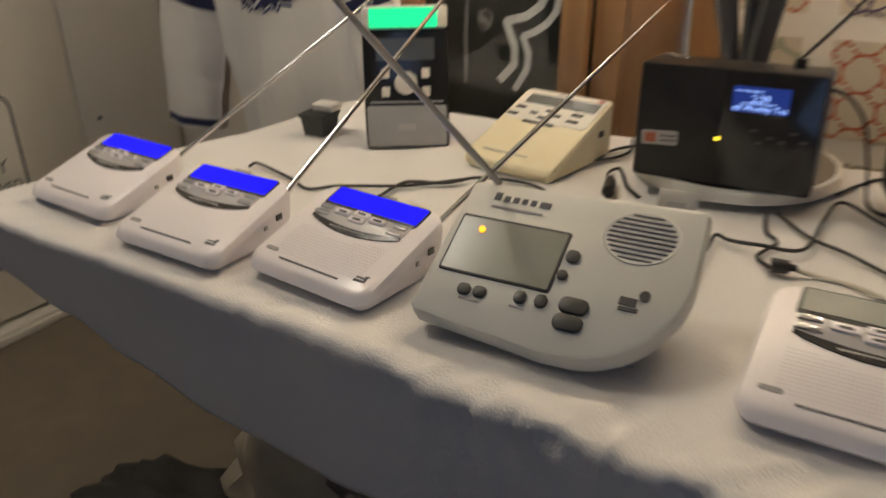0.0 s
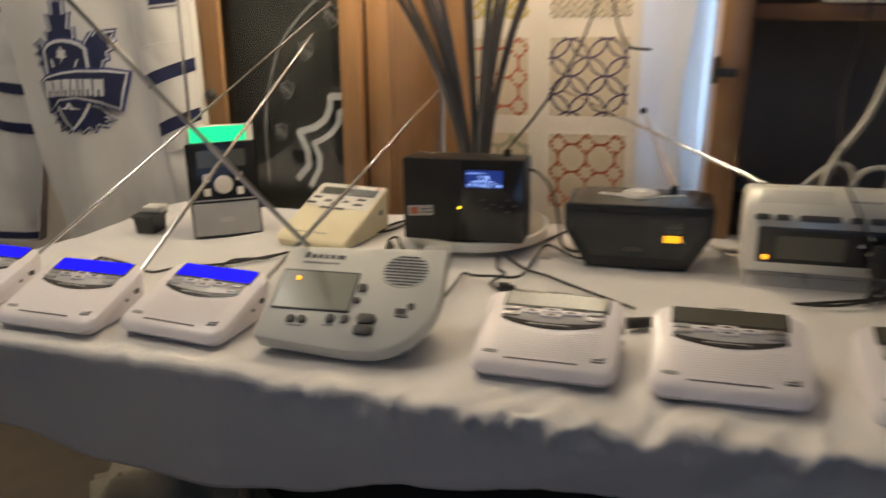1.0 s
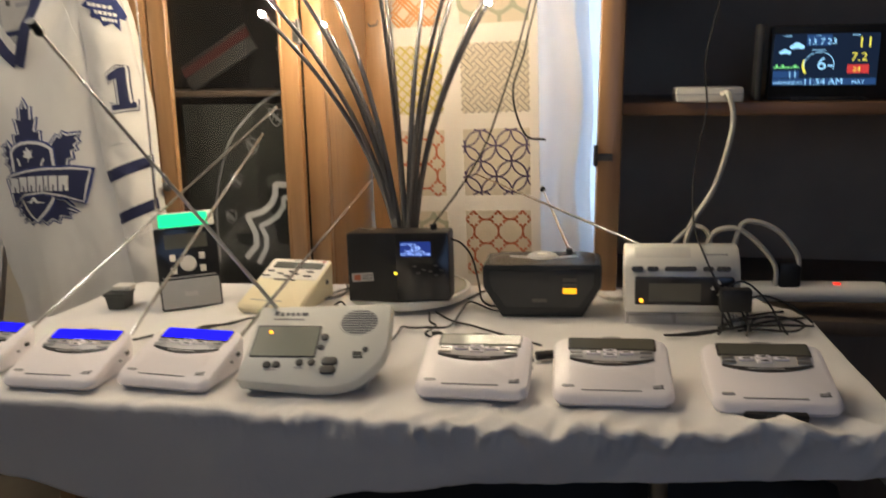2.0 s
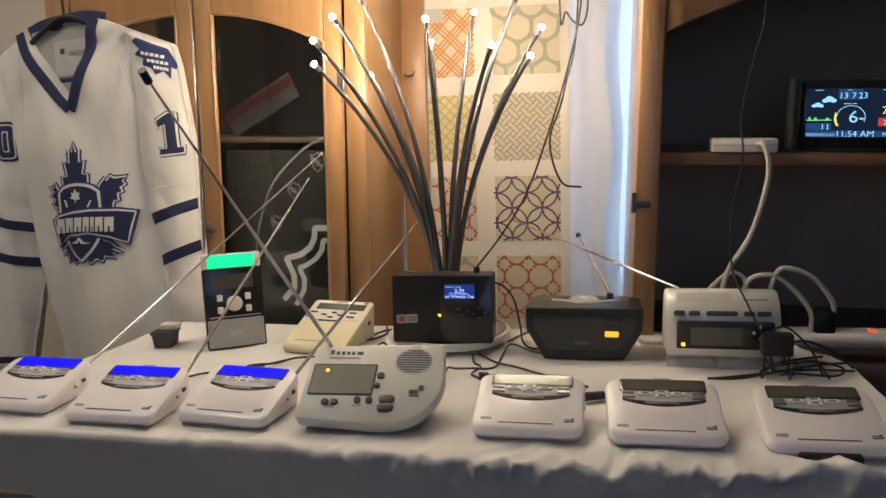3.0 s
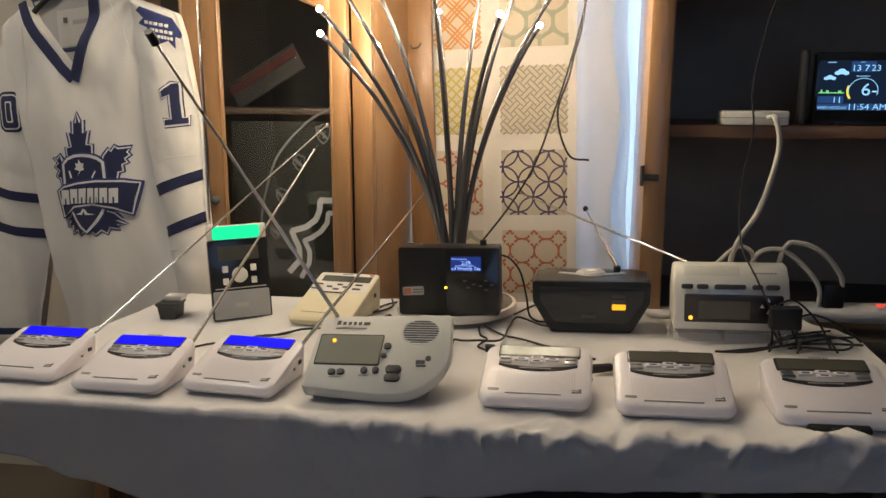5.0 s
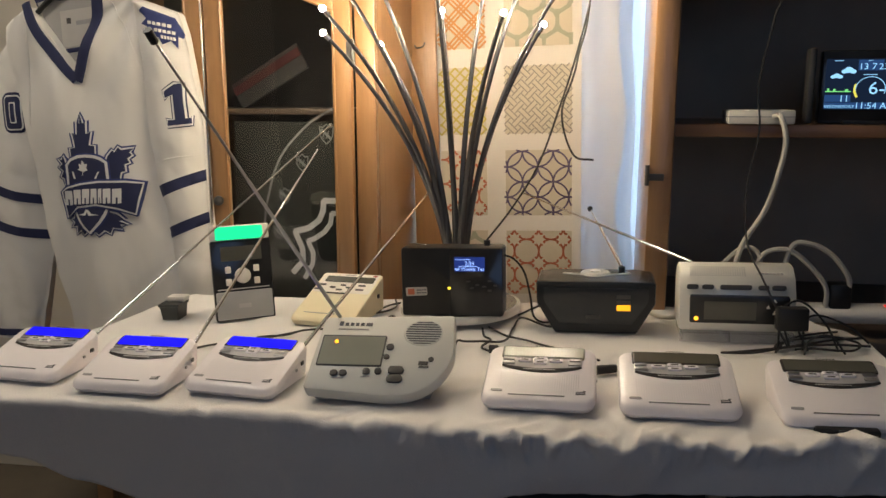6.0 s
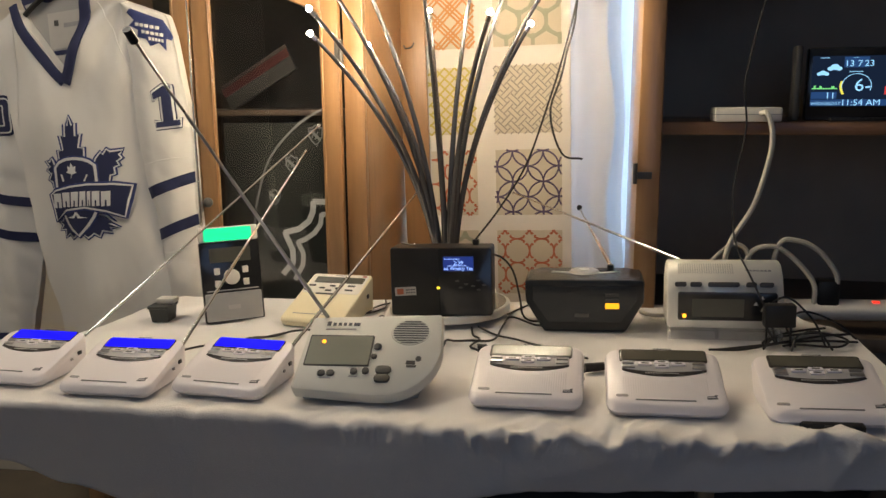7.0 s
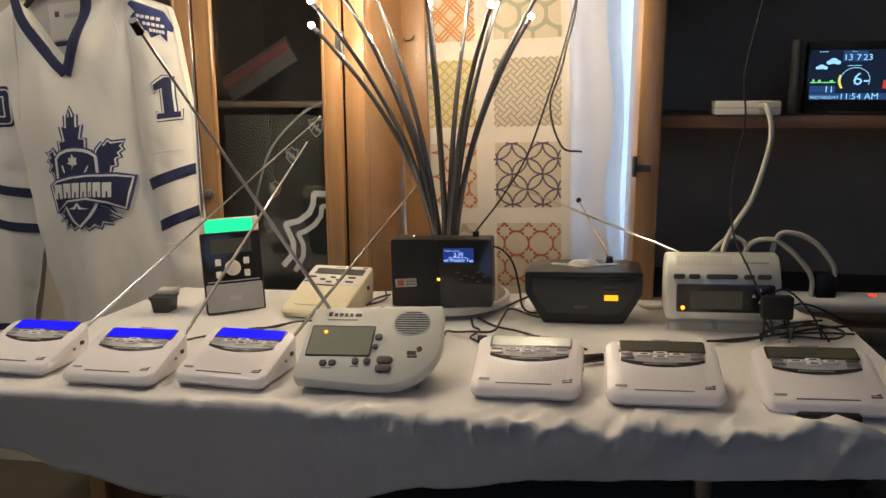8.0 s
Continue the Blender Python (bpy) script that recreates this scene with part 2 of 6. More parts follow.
def ball(bm, c, r, u=10, v=6, sc=(1, 1, 1)):
    bmesh.ops.create_uvsphere(bm, u_segments=u, v_segments=v, radius=r, matrix=Matrix.Translation(c) @ Matrix.Diagonal((*sc, 1)))
    return bm


def ribbon(bm, pts, w, m, keep=None, lift=0.0):
    """A flat line of width w along 2D points, laid into the plane m; keep: (x0, x1, y0, y1) cuts it."""
    for k_, (a, b) in enumerate(zip(pts, pts[1:])):
        a, b = Vector(a), Vector(b)
        if keep and not (keep[0] <= (a.x + b.x) / 2 <= keep[1] and keep[2] <= (a.y + b.y) / 2 <= keep[3]):
            continue
        d = b - a
        if d.length < 1e-7:
            continue
        s = Vector((-d.y, d.x)).normalized() * w / 2
        e = d.normalized() * w * 0.12
        q = [a - s - e, b - s + e, b + s + e, a + s - e]
        h_ = lift + 0.00004 * ((k_ + len(bm.verts) // 160) % 9)
        bm.faces.new([bm.verts.new(m @ Vector((v.x, v.y, h_))) for v in q])
    return bm


def arc(cx, cy, r, a0, a1, n=16):
    return [(cx + r * math.cos(radians(a0 + (a1 - a0) * i / n)), cy + r * math.sin(radians(a0 + (a1 - a0) * i / n))) for i in range(n + 1)]


def letters(text, size, m, mat, parent, name="lettering", align="LEFT"):
    cu = bpy.data.curves.new("text", "FONT")
    cu.body, cu.size, cu.align_x, cu.resolution_u = text, size, align, 2
    tmp = bpy.data.objects.new("text", cu)
    scene.collection.objects.link(tmp)
    me = bpy.data.meshes.new_from_object(tmp.evaluated_get(bpy.context.evaluated_depsgraph_get()))
    bpy.data.objects.remove(tmp)
    me.transform(m)
    me.materials.clear()
    me.materials.append(mat)
    ob = new(name, me)
    ob.parent = parent
    return ob


# ---- the room ----
CY = 0.945
X0, X1, Y0, Y1, H = -1.87, 2.1, -2.6, 1.08, 2.4
floor = solid("floor", B(((X0 + X1) / 2, (Y0 + Y1) / 2, -0.05), (X1 - X0 + 0.4, Y1 - Y0 + 0.4, 0.1)), CARPET, "worn brown carpet on the floor", "floor", "structure")
ceiling = solid("ceiling", B(((X0 + X1) / 2, (Y0 + Y1) / 2, H + 0.05), (X1 - X0 + 0.4, Y1 - Y0 + 0.4, 0.1)), CEIL, "plain off-white painted ceiling", "ceiling", "structure")
solid("wall_west", B((X0 - 0.06, (Y0 + Y1) / 2, H / 2), (0.1, Y1 - Y0 + 0.2, H - 0.004)), WALL, "cream painted wall behind sliding panels", "wall", "structure")
solid("wall_east", B((X1 + 0.05, (Y0 + Y1) / 2, H / 2), (0.1, Y1 - Y0 + 0.2, H - 0.004)), FAR_WALL, "unseen taupe wall, darkened to cut bounce light", "wall", "structure")
solid("wall_south", B(((X0 + X1) / 2, Y0 - 0.05, H / 2), (X1 - X0, 0.1, H - 0.004)), FAR_WALL, "unseen taupe wall, darkened to cut bounce light", "wall", "structure")
# the north wall has a window behind the curtains
WX0, WX1, WZ0, WZ1 = -0.2, 0.62, 0.7, 2.05
north = bmesh.new()
for a, b, c, d in ((X0, WX0, 0, H), (WX1, X1, 0, H), (WX0, WX1, 0, WZ0), (WX0, WX1, WZ1, H)):
    box(north, ((a + b) / 2, Y1 + 0.06, (c + d) / 2), (b - a, 0.12, d - c - 0.004))
solid("wall_north", north, WALL, "cream painted wall with a window opening", "wall", "structure")
window = thing("window_1", pose(0, Y1 + 0.07, 0), "white framed window behind sheer curtains", "window", kind="structure")
for c, s in (((WX0 + 0.025, 0, (WZ0 + WZ1) / 2), (0.046, 0.05, WZ1 - WZ0 - 0.01)), ((WX1 - 0.025, 0, (WZ0 + WZ1) / 2), (0.046, 0.05, WZ1 - WZ0 - 0.01)),
             (((WX0 + WX1) / 2, 0, WZ0 + 0.025), (WX1 - WX0 - 0.1, 0.05, 0.046)), (((WX0 + WX1) / 2, 0, WZ1 - 0.025), (WX1 - WX0 - 0.1, 0.05, 0.046))):
    part("window_frame", B(c, s, 0.004), TRIM, window)
pane = part("pane", B(((WX0 + WX1) / 2, 0, (WZ0 + WZ1) / 2), (WX1 - WX0 - 0.1, 0.006, WZ1 - WZ0 - 0.1)), GLASS, window)
pane.visible_shadow = False

# fixture of the added, unseen ceiling light over the table's left
cl = thing("added_ceiling_light", pose(-1.1, -0.08, H), "round frosted flush ceiling light, added out of view", "ceiling light")
part("mount", cyl(bmesh.new(), (0, 0, -0.03), (0, 0, -0.001), 0.19, n=40), CEIL, cl)
bm = bmesh.new()
loops(bm, [[(r * math.cos(a), r * math.sin(a), z) for a in (2 * math.pi * i / 40 for i in range(40))] for r, z in ((0.18, -0.031), (0.18, -0.06), (0.172, -0.072), (0.172, -0.074))], True, True)
part("diffuser", bm, glow("lamp_diffuser", (1.0, 0.93, 0.84), 4.0), cl, "glowing frosted diffuser")
rod = thing("curtain_rod", pose(0, CY + 0.01, 2.1), "plain white curtain rod over the window", "curtain rod")
part("pole", cyl(bmesh.new(), (-0.45, 0, 0.01), (0.75, 0, 0.01), 0.009, n=14), TRIM, rod)
for x in (-0.42, 0.72):
    part("bracket", B((x, 0.035, 0.01), (0.02, 0.07, 0.03), 0.003), TRIM, rod)

# pale boards of a sliding closet front along the west wall
closet = thing("closet_front", pose(X0, 0, 0), "pale painted sliding closet panels with a dark seam", "closet", kind="structure")
for y0, y1 in ((-1.2, 0.733), (0.741, 1.055)):
    part("panel", B((0.004, (y0 + y1) / 2, 1.06), (0.024, y1 - y0, 2.03), 0.003), PANEL, closet)
part("floor_track", B((0.022, -0.07, 0.016), (0.06, 2.25, 0.032), 0.004), TRIM, closet)
part("track_lip", B((0.058, -0.07, 0.011), (0.008, 2.25, 0.022), 0.002), TRIM, closet)
part("pull_hole", cyl(bmesh.new(), (0.014, 0.793, 0.498), (0.019, 0.793, 0.498), 0.006, n=12), KEY_DARK, closet, "small dark finger hole")

sign = thing("wall_sign", pose(X0 + 0.0175, 0.36, 0.485, 90, 0, 90), "white sign with rounded black border and lettering", "sign")
part("board", plate(bmesh.new(), rrect(0.40, 0.30, 0.05, 6), 0, 0.004, 0.001), PANEL, sign)
rim = bmesh.new()
outer, inner = rrect(0.385, 0.285, 0.045, 6), rrect(0.371, 0.271, 0.039, 6)
ov, iv = [rim.verts.new((x, y, 0.0048)) for x, y in outer], [rim.verts.new((x, y, 0.0048)) for x, y in inner]
for i in range(len(ov)):
    j = (i + 1) % len(ov)
    rim.faces.new((ov[i], ov[j], iv[j], iv[i]))
part("border", rim, INK, sign)
letters("OWED", 0.036, pose(0.175, -0.105, 0.005), INK, sign, align="RIGHT")
letters("Y", 0.05, pose(0.148, -0.055, 0.005), INK, sign, align="RIGHT")

# ---- curtains ----


def drape(name, x0, x1, z0, z1, y, depth, waves, mat, label, phase=0.0, ragged=0.0):
    bm = bmesh.new()
    nx, nz = max(24, int((x1 - x0) * 160)), 30
    fr, bk = [], []
    for k in range(nz + 1):
        z = z0 + (z1 - z0) * k / nz
        a, b = [], []
        for i in range(nx + 1):
            u = i / nx
            x = x0 + (x1 - x0 + ragged * (noise.noise((z * 5, 3.0, phase)) + 0.5 * math.sin(z * 13))) * u
            f_ = depth * (math.sin(u * waves * 2 * math.pi + phase + 0.5 * math.sin(3 * z)) + 0.35 * noise.noise((x * 9, z * 2.5, phase)))
            a.append(bm.verts.new((x, y + f_, z)))
            b.append(bm.verts.new((x, y + f_ + 0.0012, z)))
        fr.append(a), bk.append(b)
    for rows in (fr, bk):
        for k in range(nz):
            for i in range(nx):
                bm.faces.new((rows[k][i], rows[k][i + 1], rows[k + 1][i + 1], rows[k + 1][i]))
    return solid(name, bm, mat, label, "curtain", smooth=80)


printed = thing("patterned_curtain", pose(0, 0, 0), "cream curtain panel printed with coloured geometric squares", "curtain")
PX0, PX1 = -0.213, 0.137
part("fabric", B(((PX0 + PX1) / 2, CY + 0.006, 1.2), (PX1 - PX0, 0.002, 1.75)), CURTAIN, printed)
drape("sheer_curtain", 0.1, 0.232, 0.32, 2.1, CY + 0.018, 0.005, 1.6, LINER, "white lining curtain lit by warm room light", 1.0, 0.012)
drape("sheer_curtain", 0.11, 0.262, 0.32, 2.1, CY + 0.032, 0.005, 2, SHEER, "thin white sheer curtain layer beside the hutch", 2.2, 0.006)
drape("sheer_curtain", 0.18, 0.62, 0.32, 2.1, CY + 0.05, 0.008, 5, SHEER, "thin white sheer curtain glowing with blue daylight", 1.0)
PRINTS = {
    "purple": material("purple_print", (0.13, 0.1, 0.17), 0.85, 0, 0.15, 60),
    "red": material("coral_print", (0.5, 0.15, 0.08), 0.85, 0, 0.15, 60),
    "grey": material("grey_print", (0.3, 0.28, 0.25), 0.85, 0, 0.15, 60),
    "green": material("sage_print", (0.38, 0.39, 0.29), 0.85, 0, 0.15, 60),
    "yellow": material("mustard_print", (0.5, 0.42, 0.1), 0.85, 0, 0.15, 60),
    "orange": material("orange_print", (0.58, 0.27, 0.1), 0.85, 0, 0.15, 60),
}
S = 0.1635


def pattern(kind, m, cut=0.0):
    """The printed lines of one square, from (cut, 0) to (S, S)."""
    bm, keep = bmesh.new(), (cut, S, 0, S)
    if kind == "purple":
        p = S / 4.3
        for i in range(-1, 7):
            for j in range(-1, 7):
                if (i + j) % 2 == 0:
                    ribbon(bm, arc(i * p + 0.004, j * p + 0.008, p, 0, 360, 32), 0.0042, m, keep)
    elif kind == "red":
        # round cells that touch at the sides, with small curls at their diagonals
        p = S * 0.375
        for i in range(-1, 3):
            for j in range(-2, 2):
                cx, cy, r = 0.31 * S + i * p, 0.68 * S + j * p, p * 0.5
                for d in (45, 135, 225, 315):
                    ribbon(bm, arc(cx, cy, r, d - 82, d - 8, 14), 0.0046, m, keep)
                    for sg in (-1, 1):
                        e = radians(d + sg * 9)
                        ribbon(bm, [(cx + r * math.cos(e), cy + r * math.sin(e)), (cx + r * 0.86 * math.cos(e), cy + r * 0.86 * math.sin(e))], 0.0046, m, keep)
    elif kind == "weave":
        # basket weave turned by 45 degrees: pairs of bars, each pair across its neighbours
        q, c45 = S / 9.0, math.sqrt(0.5)
        for i in range(-9, 10):
            for j in range(-9, 10):
                for o in (-0.32, 0.32):
                    run = [(-0.82, o), (-0.3, o), (0.3, o), (0.82, o)] if (i + j) % 2 else [(o, -0.82), (o, -0.3), (o, 0.3), (o, 0.82)]
                    pts = [((i * 1.3 + a_) * q, (j * 1.3 + b_) * q) for a_, b_ in run]
                    ribbon(bm, [(S / 2 + c45 * (a_ - b_), S / 2 + c45 * (a_ + b_)) for a_, b_ in pts], 0.0027, m, keep)
    elif kind == "lattice":
        p = S / 6.5
        for i in range(-8, 15):
            k = [(i * p + t, t) for t in (S * q / 30 for q in range(31))]
            ribbon(bm, k, 0.0045, m, keep)
            k = [(i * p - t, t) for t in (S * q / 30 for q in range(31))]
            ribbon(bm, k, 0.0045, m, keep)
    elif kind == "plaid":
        p = S / 2.6
        for i in range(-4, 7):
            for o in (0, 0.012, 0.024):
                ribbon(bm, [(i * p + t + o, t) for t in (S * q / 30 for q in range(31))], 0.005, m, keep)
                ribbon(bm, [(i * p - t + o, t) for t in (S * q / 30 for q in range(31))], 0.005, m, keep)
    else:
        # broad bands bent into hexagons, each side drawn once
        r, done = S / 4.4, set()
        for i in range(-1, 5):
            for j in range(-1, 5):
                cx, cy = i * r * 1.732 + (r * 0.866 if j % 2 else 0), j * r * 1.5
                for q in range(6):
                    e0, e1 = [(cx + r * math.cos(radians(60 * k + 30)), cy + r * math.sin(radians(60 * k + 30))) for k in (q, q + 1)]
                    key_ = (round((e0[0] + e1[0]) * 500), round((e0[1] + e1[1]) * 500))
                    if key_ not in done:
                        done.add(key_)
                        d0 = Vector(e1) - Vector(e0)
                        a_, b_ = Vector(e0) + d0 * 0.1, Vector(e1) + d0 * 0.22
                        ribbon(bm, [tuple(a_.lerp(b_, w / 5)) for w in range(6)], 0.0095, m, keep, 0.00035 * q)
    return bm


ROWS_Z = (0.452, 0.658, 0.861, 1.065, 1.274, 1.482)
for col, x, kinds in ((0, -0.26, (("red", "red"), ("green", "green"), ("red", "red"), ("lattice", "yellow"), ("plaid", "orange"), ("weave", "grey"))),
                      (1, -0.049, (("weave", "grey"), ("red", "red"), ("purple", "purple"), ("weave", "grey"), ("green", "green"), ("plaid", "orange")))):
    for z, (kind, ink) in zip(ROWS_Z, kinds):
        cut = max(0.0, PX0 - x)
        sq = part("printed_square", B((x + (S + cut) / 2, CY + 0.003, z + S / 2), (S - cut, 0.002, S)), PRINT_BG, printed)
        part("printed_line", pattern(kind, pose(x, CY + 0.0012, z, 90), cut), PRINTS[ink], sq)
part("tape", B((-0.215, CY - 0.001, 1.424), (0.09, 0.002, 0.032)), TAG, printed, "strip of clear tape")

filler = thing("filler_board", pose(-0.245, CY - 0.02, 0), "plain tan wooden board between cabinet and curtain", "board", kind="structure")
part("board", B((0, 0, 1.05), (0.066, 0.018, 2.05), 0.003), WOOD, filler)
part("hook", tube(bmesh.new(), curve_pts([(-0.02, -0.009, 1.285), (-0.012, -0.024, 1.278), (0.004, -0.03, 1.28), (0.008, -0.022, 1.29)], 6), 0.002, n=6), KEY_DARK, filler, "small dark wire hook")

# ---- the glazed wooden cabinet ----
LEANING = pose(0, 0, 1.1) @ pose(0, 0, 0, 0, 1.6) @ pose(0, 0, -1.1)
cab = thing("china_cabinet", LEANING, "orange-brown wooden cabinet with arched glass doors", "cabinet")
CX0, CX1, CF, CB, CT = -1.022, -0.278, 0.6, 1.03, 1.66
part("side", B((CX1 - 0.011, (CF + CB) / 2 + 0.01, CT / 2), (0.022, CB - CF - 0.02, CT), 0.002), WOOD, cab)
part("side", B((CX0 + 0.011, (CF + CB) / 2 + 0.01, CT / 2), (0.022, CB - CF - 0.02, CT), 0.002), WOOD, cab)
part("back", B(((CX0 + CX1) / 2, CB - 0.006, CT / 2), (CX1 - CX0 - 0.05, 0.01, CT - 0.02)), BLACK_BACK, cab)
part("top", B(((CX0 + CX1) / 2, (CF + CB) / 2, CT + 0.012), (CX1 - CX0 + 0.04, CB - CF + 0.05, 0.024), 0.006), WOOD, cab)
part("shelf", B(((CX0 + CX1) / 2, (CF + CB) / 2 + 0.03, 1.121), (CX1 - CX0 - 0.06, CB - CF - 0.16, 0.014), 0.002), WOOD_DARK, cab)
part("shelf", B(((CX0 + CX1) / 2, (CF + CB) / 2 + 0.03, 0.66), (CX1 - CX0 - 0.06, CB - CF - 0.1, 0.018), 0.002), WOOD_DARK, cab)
part("face_frame", B((CX1 - 0.022, CF + 0.008, CT / 2), (0.044, 0.02, CT), 0.003), WOOD, cab)
part("face_frame", B((CX0 + 0.022, CF + 0.008, CT / 2), (0.044, 0.02, CT), 0.003), WOOD, cab)
part("face_frame", B(((CX0 + CX1) / 2, CF + 0.008, CT - 0.03), (CX1 - CX0 - 0.09, 0.02, 0.06), 0.003), WOOD, cab)
part("cornice", B(((CX0 + CX1) / 2, CF - 0.012, CT - 0.012), (CX1 - CX0 + 0.03, 0.02, 0.045), 0.007), WOOD, cab)


def arch_z(x):
    """The upper edge of the door glass: highest at the centre seam."""
    return 1.388 - 0.95 * (abs(x - SEAM) - 0.03) ** 2


SEAM = -0.6525
for sg in (1, -1):
    inner, g0, g1, outer = SEAM + sg * 0.002, SEAM + sg * 0.041, SEAM + sg * 0.291, SEAM + sg * 0.328
    dz0, dz1 = 0.46, 1.57
    door = part("door", B(((inner + g0) / 2, CF - 0.012, (dz0 + dz1) / 2), (abs(g0 - inner), 0.022, dz1 - dz0), 0.004), WOOD, cab)
    part("stile", B(((g1 + outer) / 2, CF - 0.012, (dz0 + dz1) / 2), (abs(outer - g1), 0.022, dz1 - dz0), 0.004), WOOD, door)
    part("rail", B(((g0 + g1) / 2, CF - 0.0125, dz0 + 0.03), (abs(g1 - g0), 0.02, 0.06), 0.003), WOOD, door)
    top = bmesh.new()
    n = 18
    xs = [g0 + (g1 - g0) * i / n for i in range(n + 1)]
    ring = [(x, dz1) for x in xs] + [(x, arch_z(x)) for x in xs[::-1]]
    if sg > 0:
        ring = ring[::-1]
    plate(top, ring, -0.010, 0.010, 0.003, pose(0, CF - 0.0125, 0, 90))
    part("arched_rail", top, WOOD, door)
    bead = bmesh.new()
    tube(bead, [(x, CF - 0.021, arch_z(x) + 0.002) for x in xs], 0.004, n=6)
    tube(bead, [(g0, CF - 0.021, arch_z(g0)), (g0, CF - 0.021, dz0 + 0.06)], 0.004, n=6)
    tube(bead, [(g1, CF - 0.021, arch_z(g1)), (g1, CF - 0.021, dz0 + 0.06)], 0.004, n=6)
    part("moulding", bead, WOOD, door)
    gl = part("pane", B(((g0 + g1) / 2, CF - 0.008, 0.96), (abs(g1 - g0) + 0.01, 0.004, 0.88)), GLASS, door)
    gl.visible_shadow = False
    for z in (0.62, 1.245):
        hz = bmesh.new()
        cyl(hz, (outer + sg * 0.004, CF - 0.022, z - 0.025), (outer + sg * 0.004, CF - 0.022, z + 0.025), 0.005, n=10)
        box(hz, (outer, CF - 0.0235, z), (0.018, 0.003, 0.04), 0.001)
        part("hinge", hz, KEY_DARK, door, "dark metal hinge")
    part("knob", ball(bmesh.new(), (inner + sg * 0.02, CF - 0.034, 0.93), 0.011, 12, 8), KEY_DARK, door, "dark turned knob")

# things behind the glass
banner = thing("dark_banner", LEANING @ pose(0, 0.628, 0), "black banner with pale curved lines and small emblems", "banner")
part("cloth", B((-0.47, 0.004, 0.885), (0.29, 0.004, 0.43), 0.001), material("black_banner_cloth", (0.02, 0.021, 0.018), 0.9, 0, 0.2, 14, 0, 90, 0, (1, 1, 1), 0.2), banner)
PALE = material("pale_print", (0.42, 0.42, 0.4), 0.8, 0, 0.15, 40)
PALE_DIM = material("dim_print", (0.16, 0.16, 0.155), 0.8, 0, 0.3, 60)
bm = bmesh.new()
flat = pose(0, 0, 0, 90)
ribbon(bm, [p[:2] for p in curve_pts([(-0.365, 1.137, 0), (-0.434, 1.1, 0), (-0.503, 1.03, 0), (-0.535, 0.954, 0), (-0.552, 0.87, 0), (-0.552, 0.75, 0)], 8)], 0.005, flat)
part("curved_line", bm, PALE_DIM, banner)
for pts, w in (([(-0.36, 0.928), (-0.41, 0.928), (-0.412, 0.905), (-0.422, 0.884), (-0.446, 0.866), (-0.48, 0.857), (-0.463, 0.818), (-0.463, 0.79), (-0.488, 0.762)], 0.013),
               ([(-0.36, 0.9), (-0.392, 0.9), (-0.395, 0.878), (-0.41, 0.858), (-0.432, 0.843), (-0.45, 0.836), (-0.438, 0.81), (-0.44, 0.785), (-0.46, 0.75)], 0.011)):
    bm = bmesh.new()
    ribbon(bm, pts, w, flat)
    part("shield_line", bm, PALE, banner)
for x, z, r in ((-0.399, 1.075, 0.022), (-0.457, 1.012, 0.019), (-0.5, 0.937, 0.018), (-0.518, 0.855, 0.017)):
    bm = bmesh.new()
    crestlet = [(-0.8, 0.7), (-0.4, 0.62), (0, 0.95), (0.4, 0.62), (0.8, 0.7), (0.72, -0.2), (0.45, -0.65), (0, -1.0), (-0.45, -0.65), (-0.72, -0.2), (-0.8, 0.7)]
    ribbon(bm, [(x + a_ * r * 0.9, z + b_ * r) for a_, b_ in crestlet], 0.0026, flat)
    ribbon(bm, [(x - r * 0.5, z + r * 0.4), (x + r * 0.45, z - r * 0.5)], 0.006, flat, None, 0.0005)
    for o in (-0.35, 0.0, 0.35):
        ribbon(bm, [(x - r * 0.4 + o * r, z - r * 0.35 - o * r * 0.3), (x - r * 0.1 + o * r, z + r * 0.35 - o * r * 0.3)], 0.0024, flat, None, 0.001)
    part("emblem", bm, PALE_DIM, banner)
# White and red carry the dark cabinet's shade in their base colours.
mag = thing("magazine", LEANING @ pose(-0.575, 0.74, 1.2, 80, -30, 0), "red and white magazine leaning behind the glass", "magazine")
part("cover", B((0, 0.0, 0), (0.19, 0.065, 0.006), 0.001), material("shaded_paper", (0.035, 0.035, 0.032), 0.6, 0, 0.2, 20), mag)
part("red_band", B((0, 0.012, 0.004), (0.19, 0.02, 0.002)), material("shaded_red", (0.06, 0.012, 0.011), 0.6, 0, 0.2, 20), mag)

# ---- the open wooden hutch ----
HF, HX0, HX1, HB = 0.46, 0.275, 1.34, 0.93
hut = thing("open_hutch", LEANING, "brown wooden hutch with a dark open shelf", "hutch")
part("post", B((HX0 + 0.021, HF + 0.012, 0.9), (0.042, 0.024, 1.75), 0.004), WOOD, hut)
part("post", B((HX1 - 0.021, HF + 0.012, 0.9), (0.042, 0.024, 1.75), 0.004), WOOD, hut)
for x in (HX0 + 0.011, HX1 - 0.011):
    part("side", B((x, (HF + HB) / 2 + 0.014, 0.9), (0.02, HB - HF - 0.024, 1.75), 0.002), WOOD, hut)
part("back", B(((HX0 + HX1) / 2, HB - 0.006, 0.9), (HX1 - HX0 - 0.05, 0.012, 1.74)), HUTCH_BACK, hut)
part("shelf", B(((HX0 + HX1) / 2, (HF + HB) / 2 + 0.006, 1.0935), (HX1 - HX0 - 0.046, HB - HF - 0.03, 0.023), 0.003), WOOD_SHADED, hut)
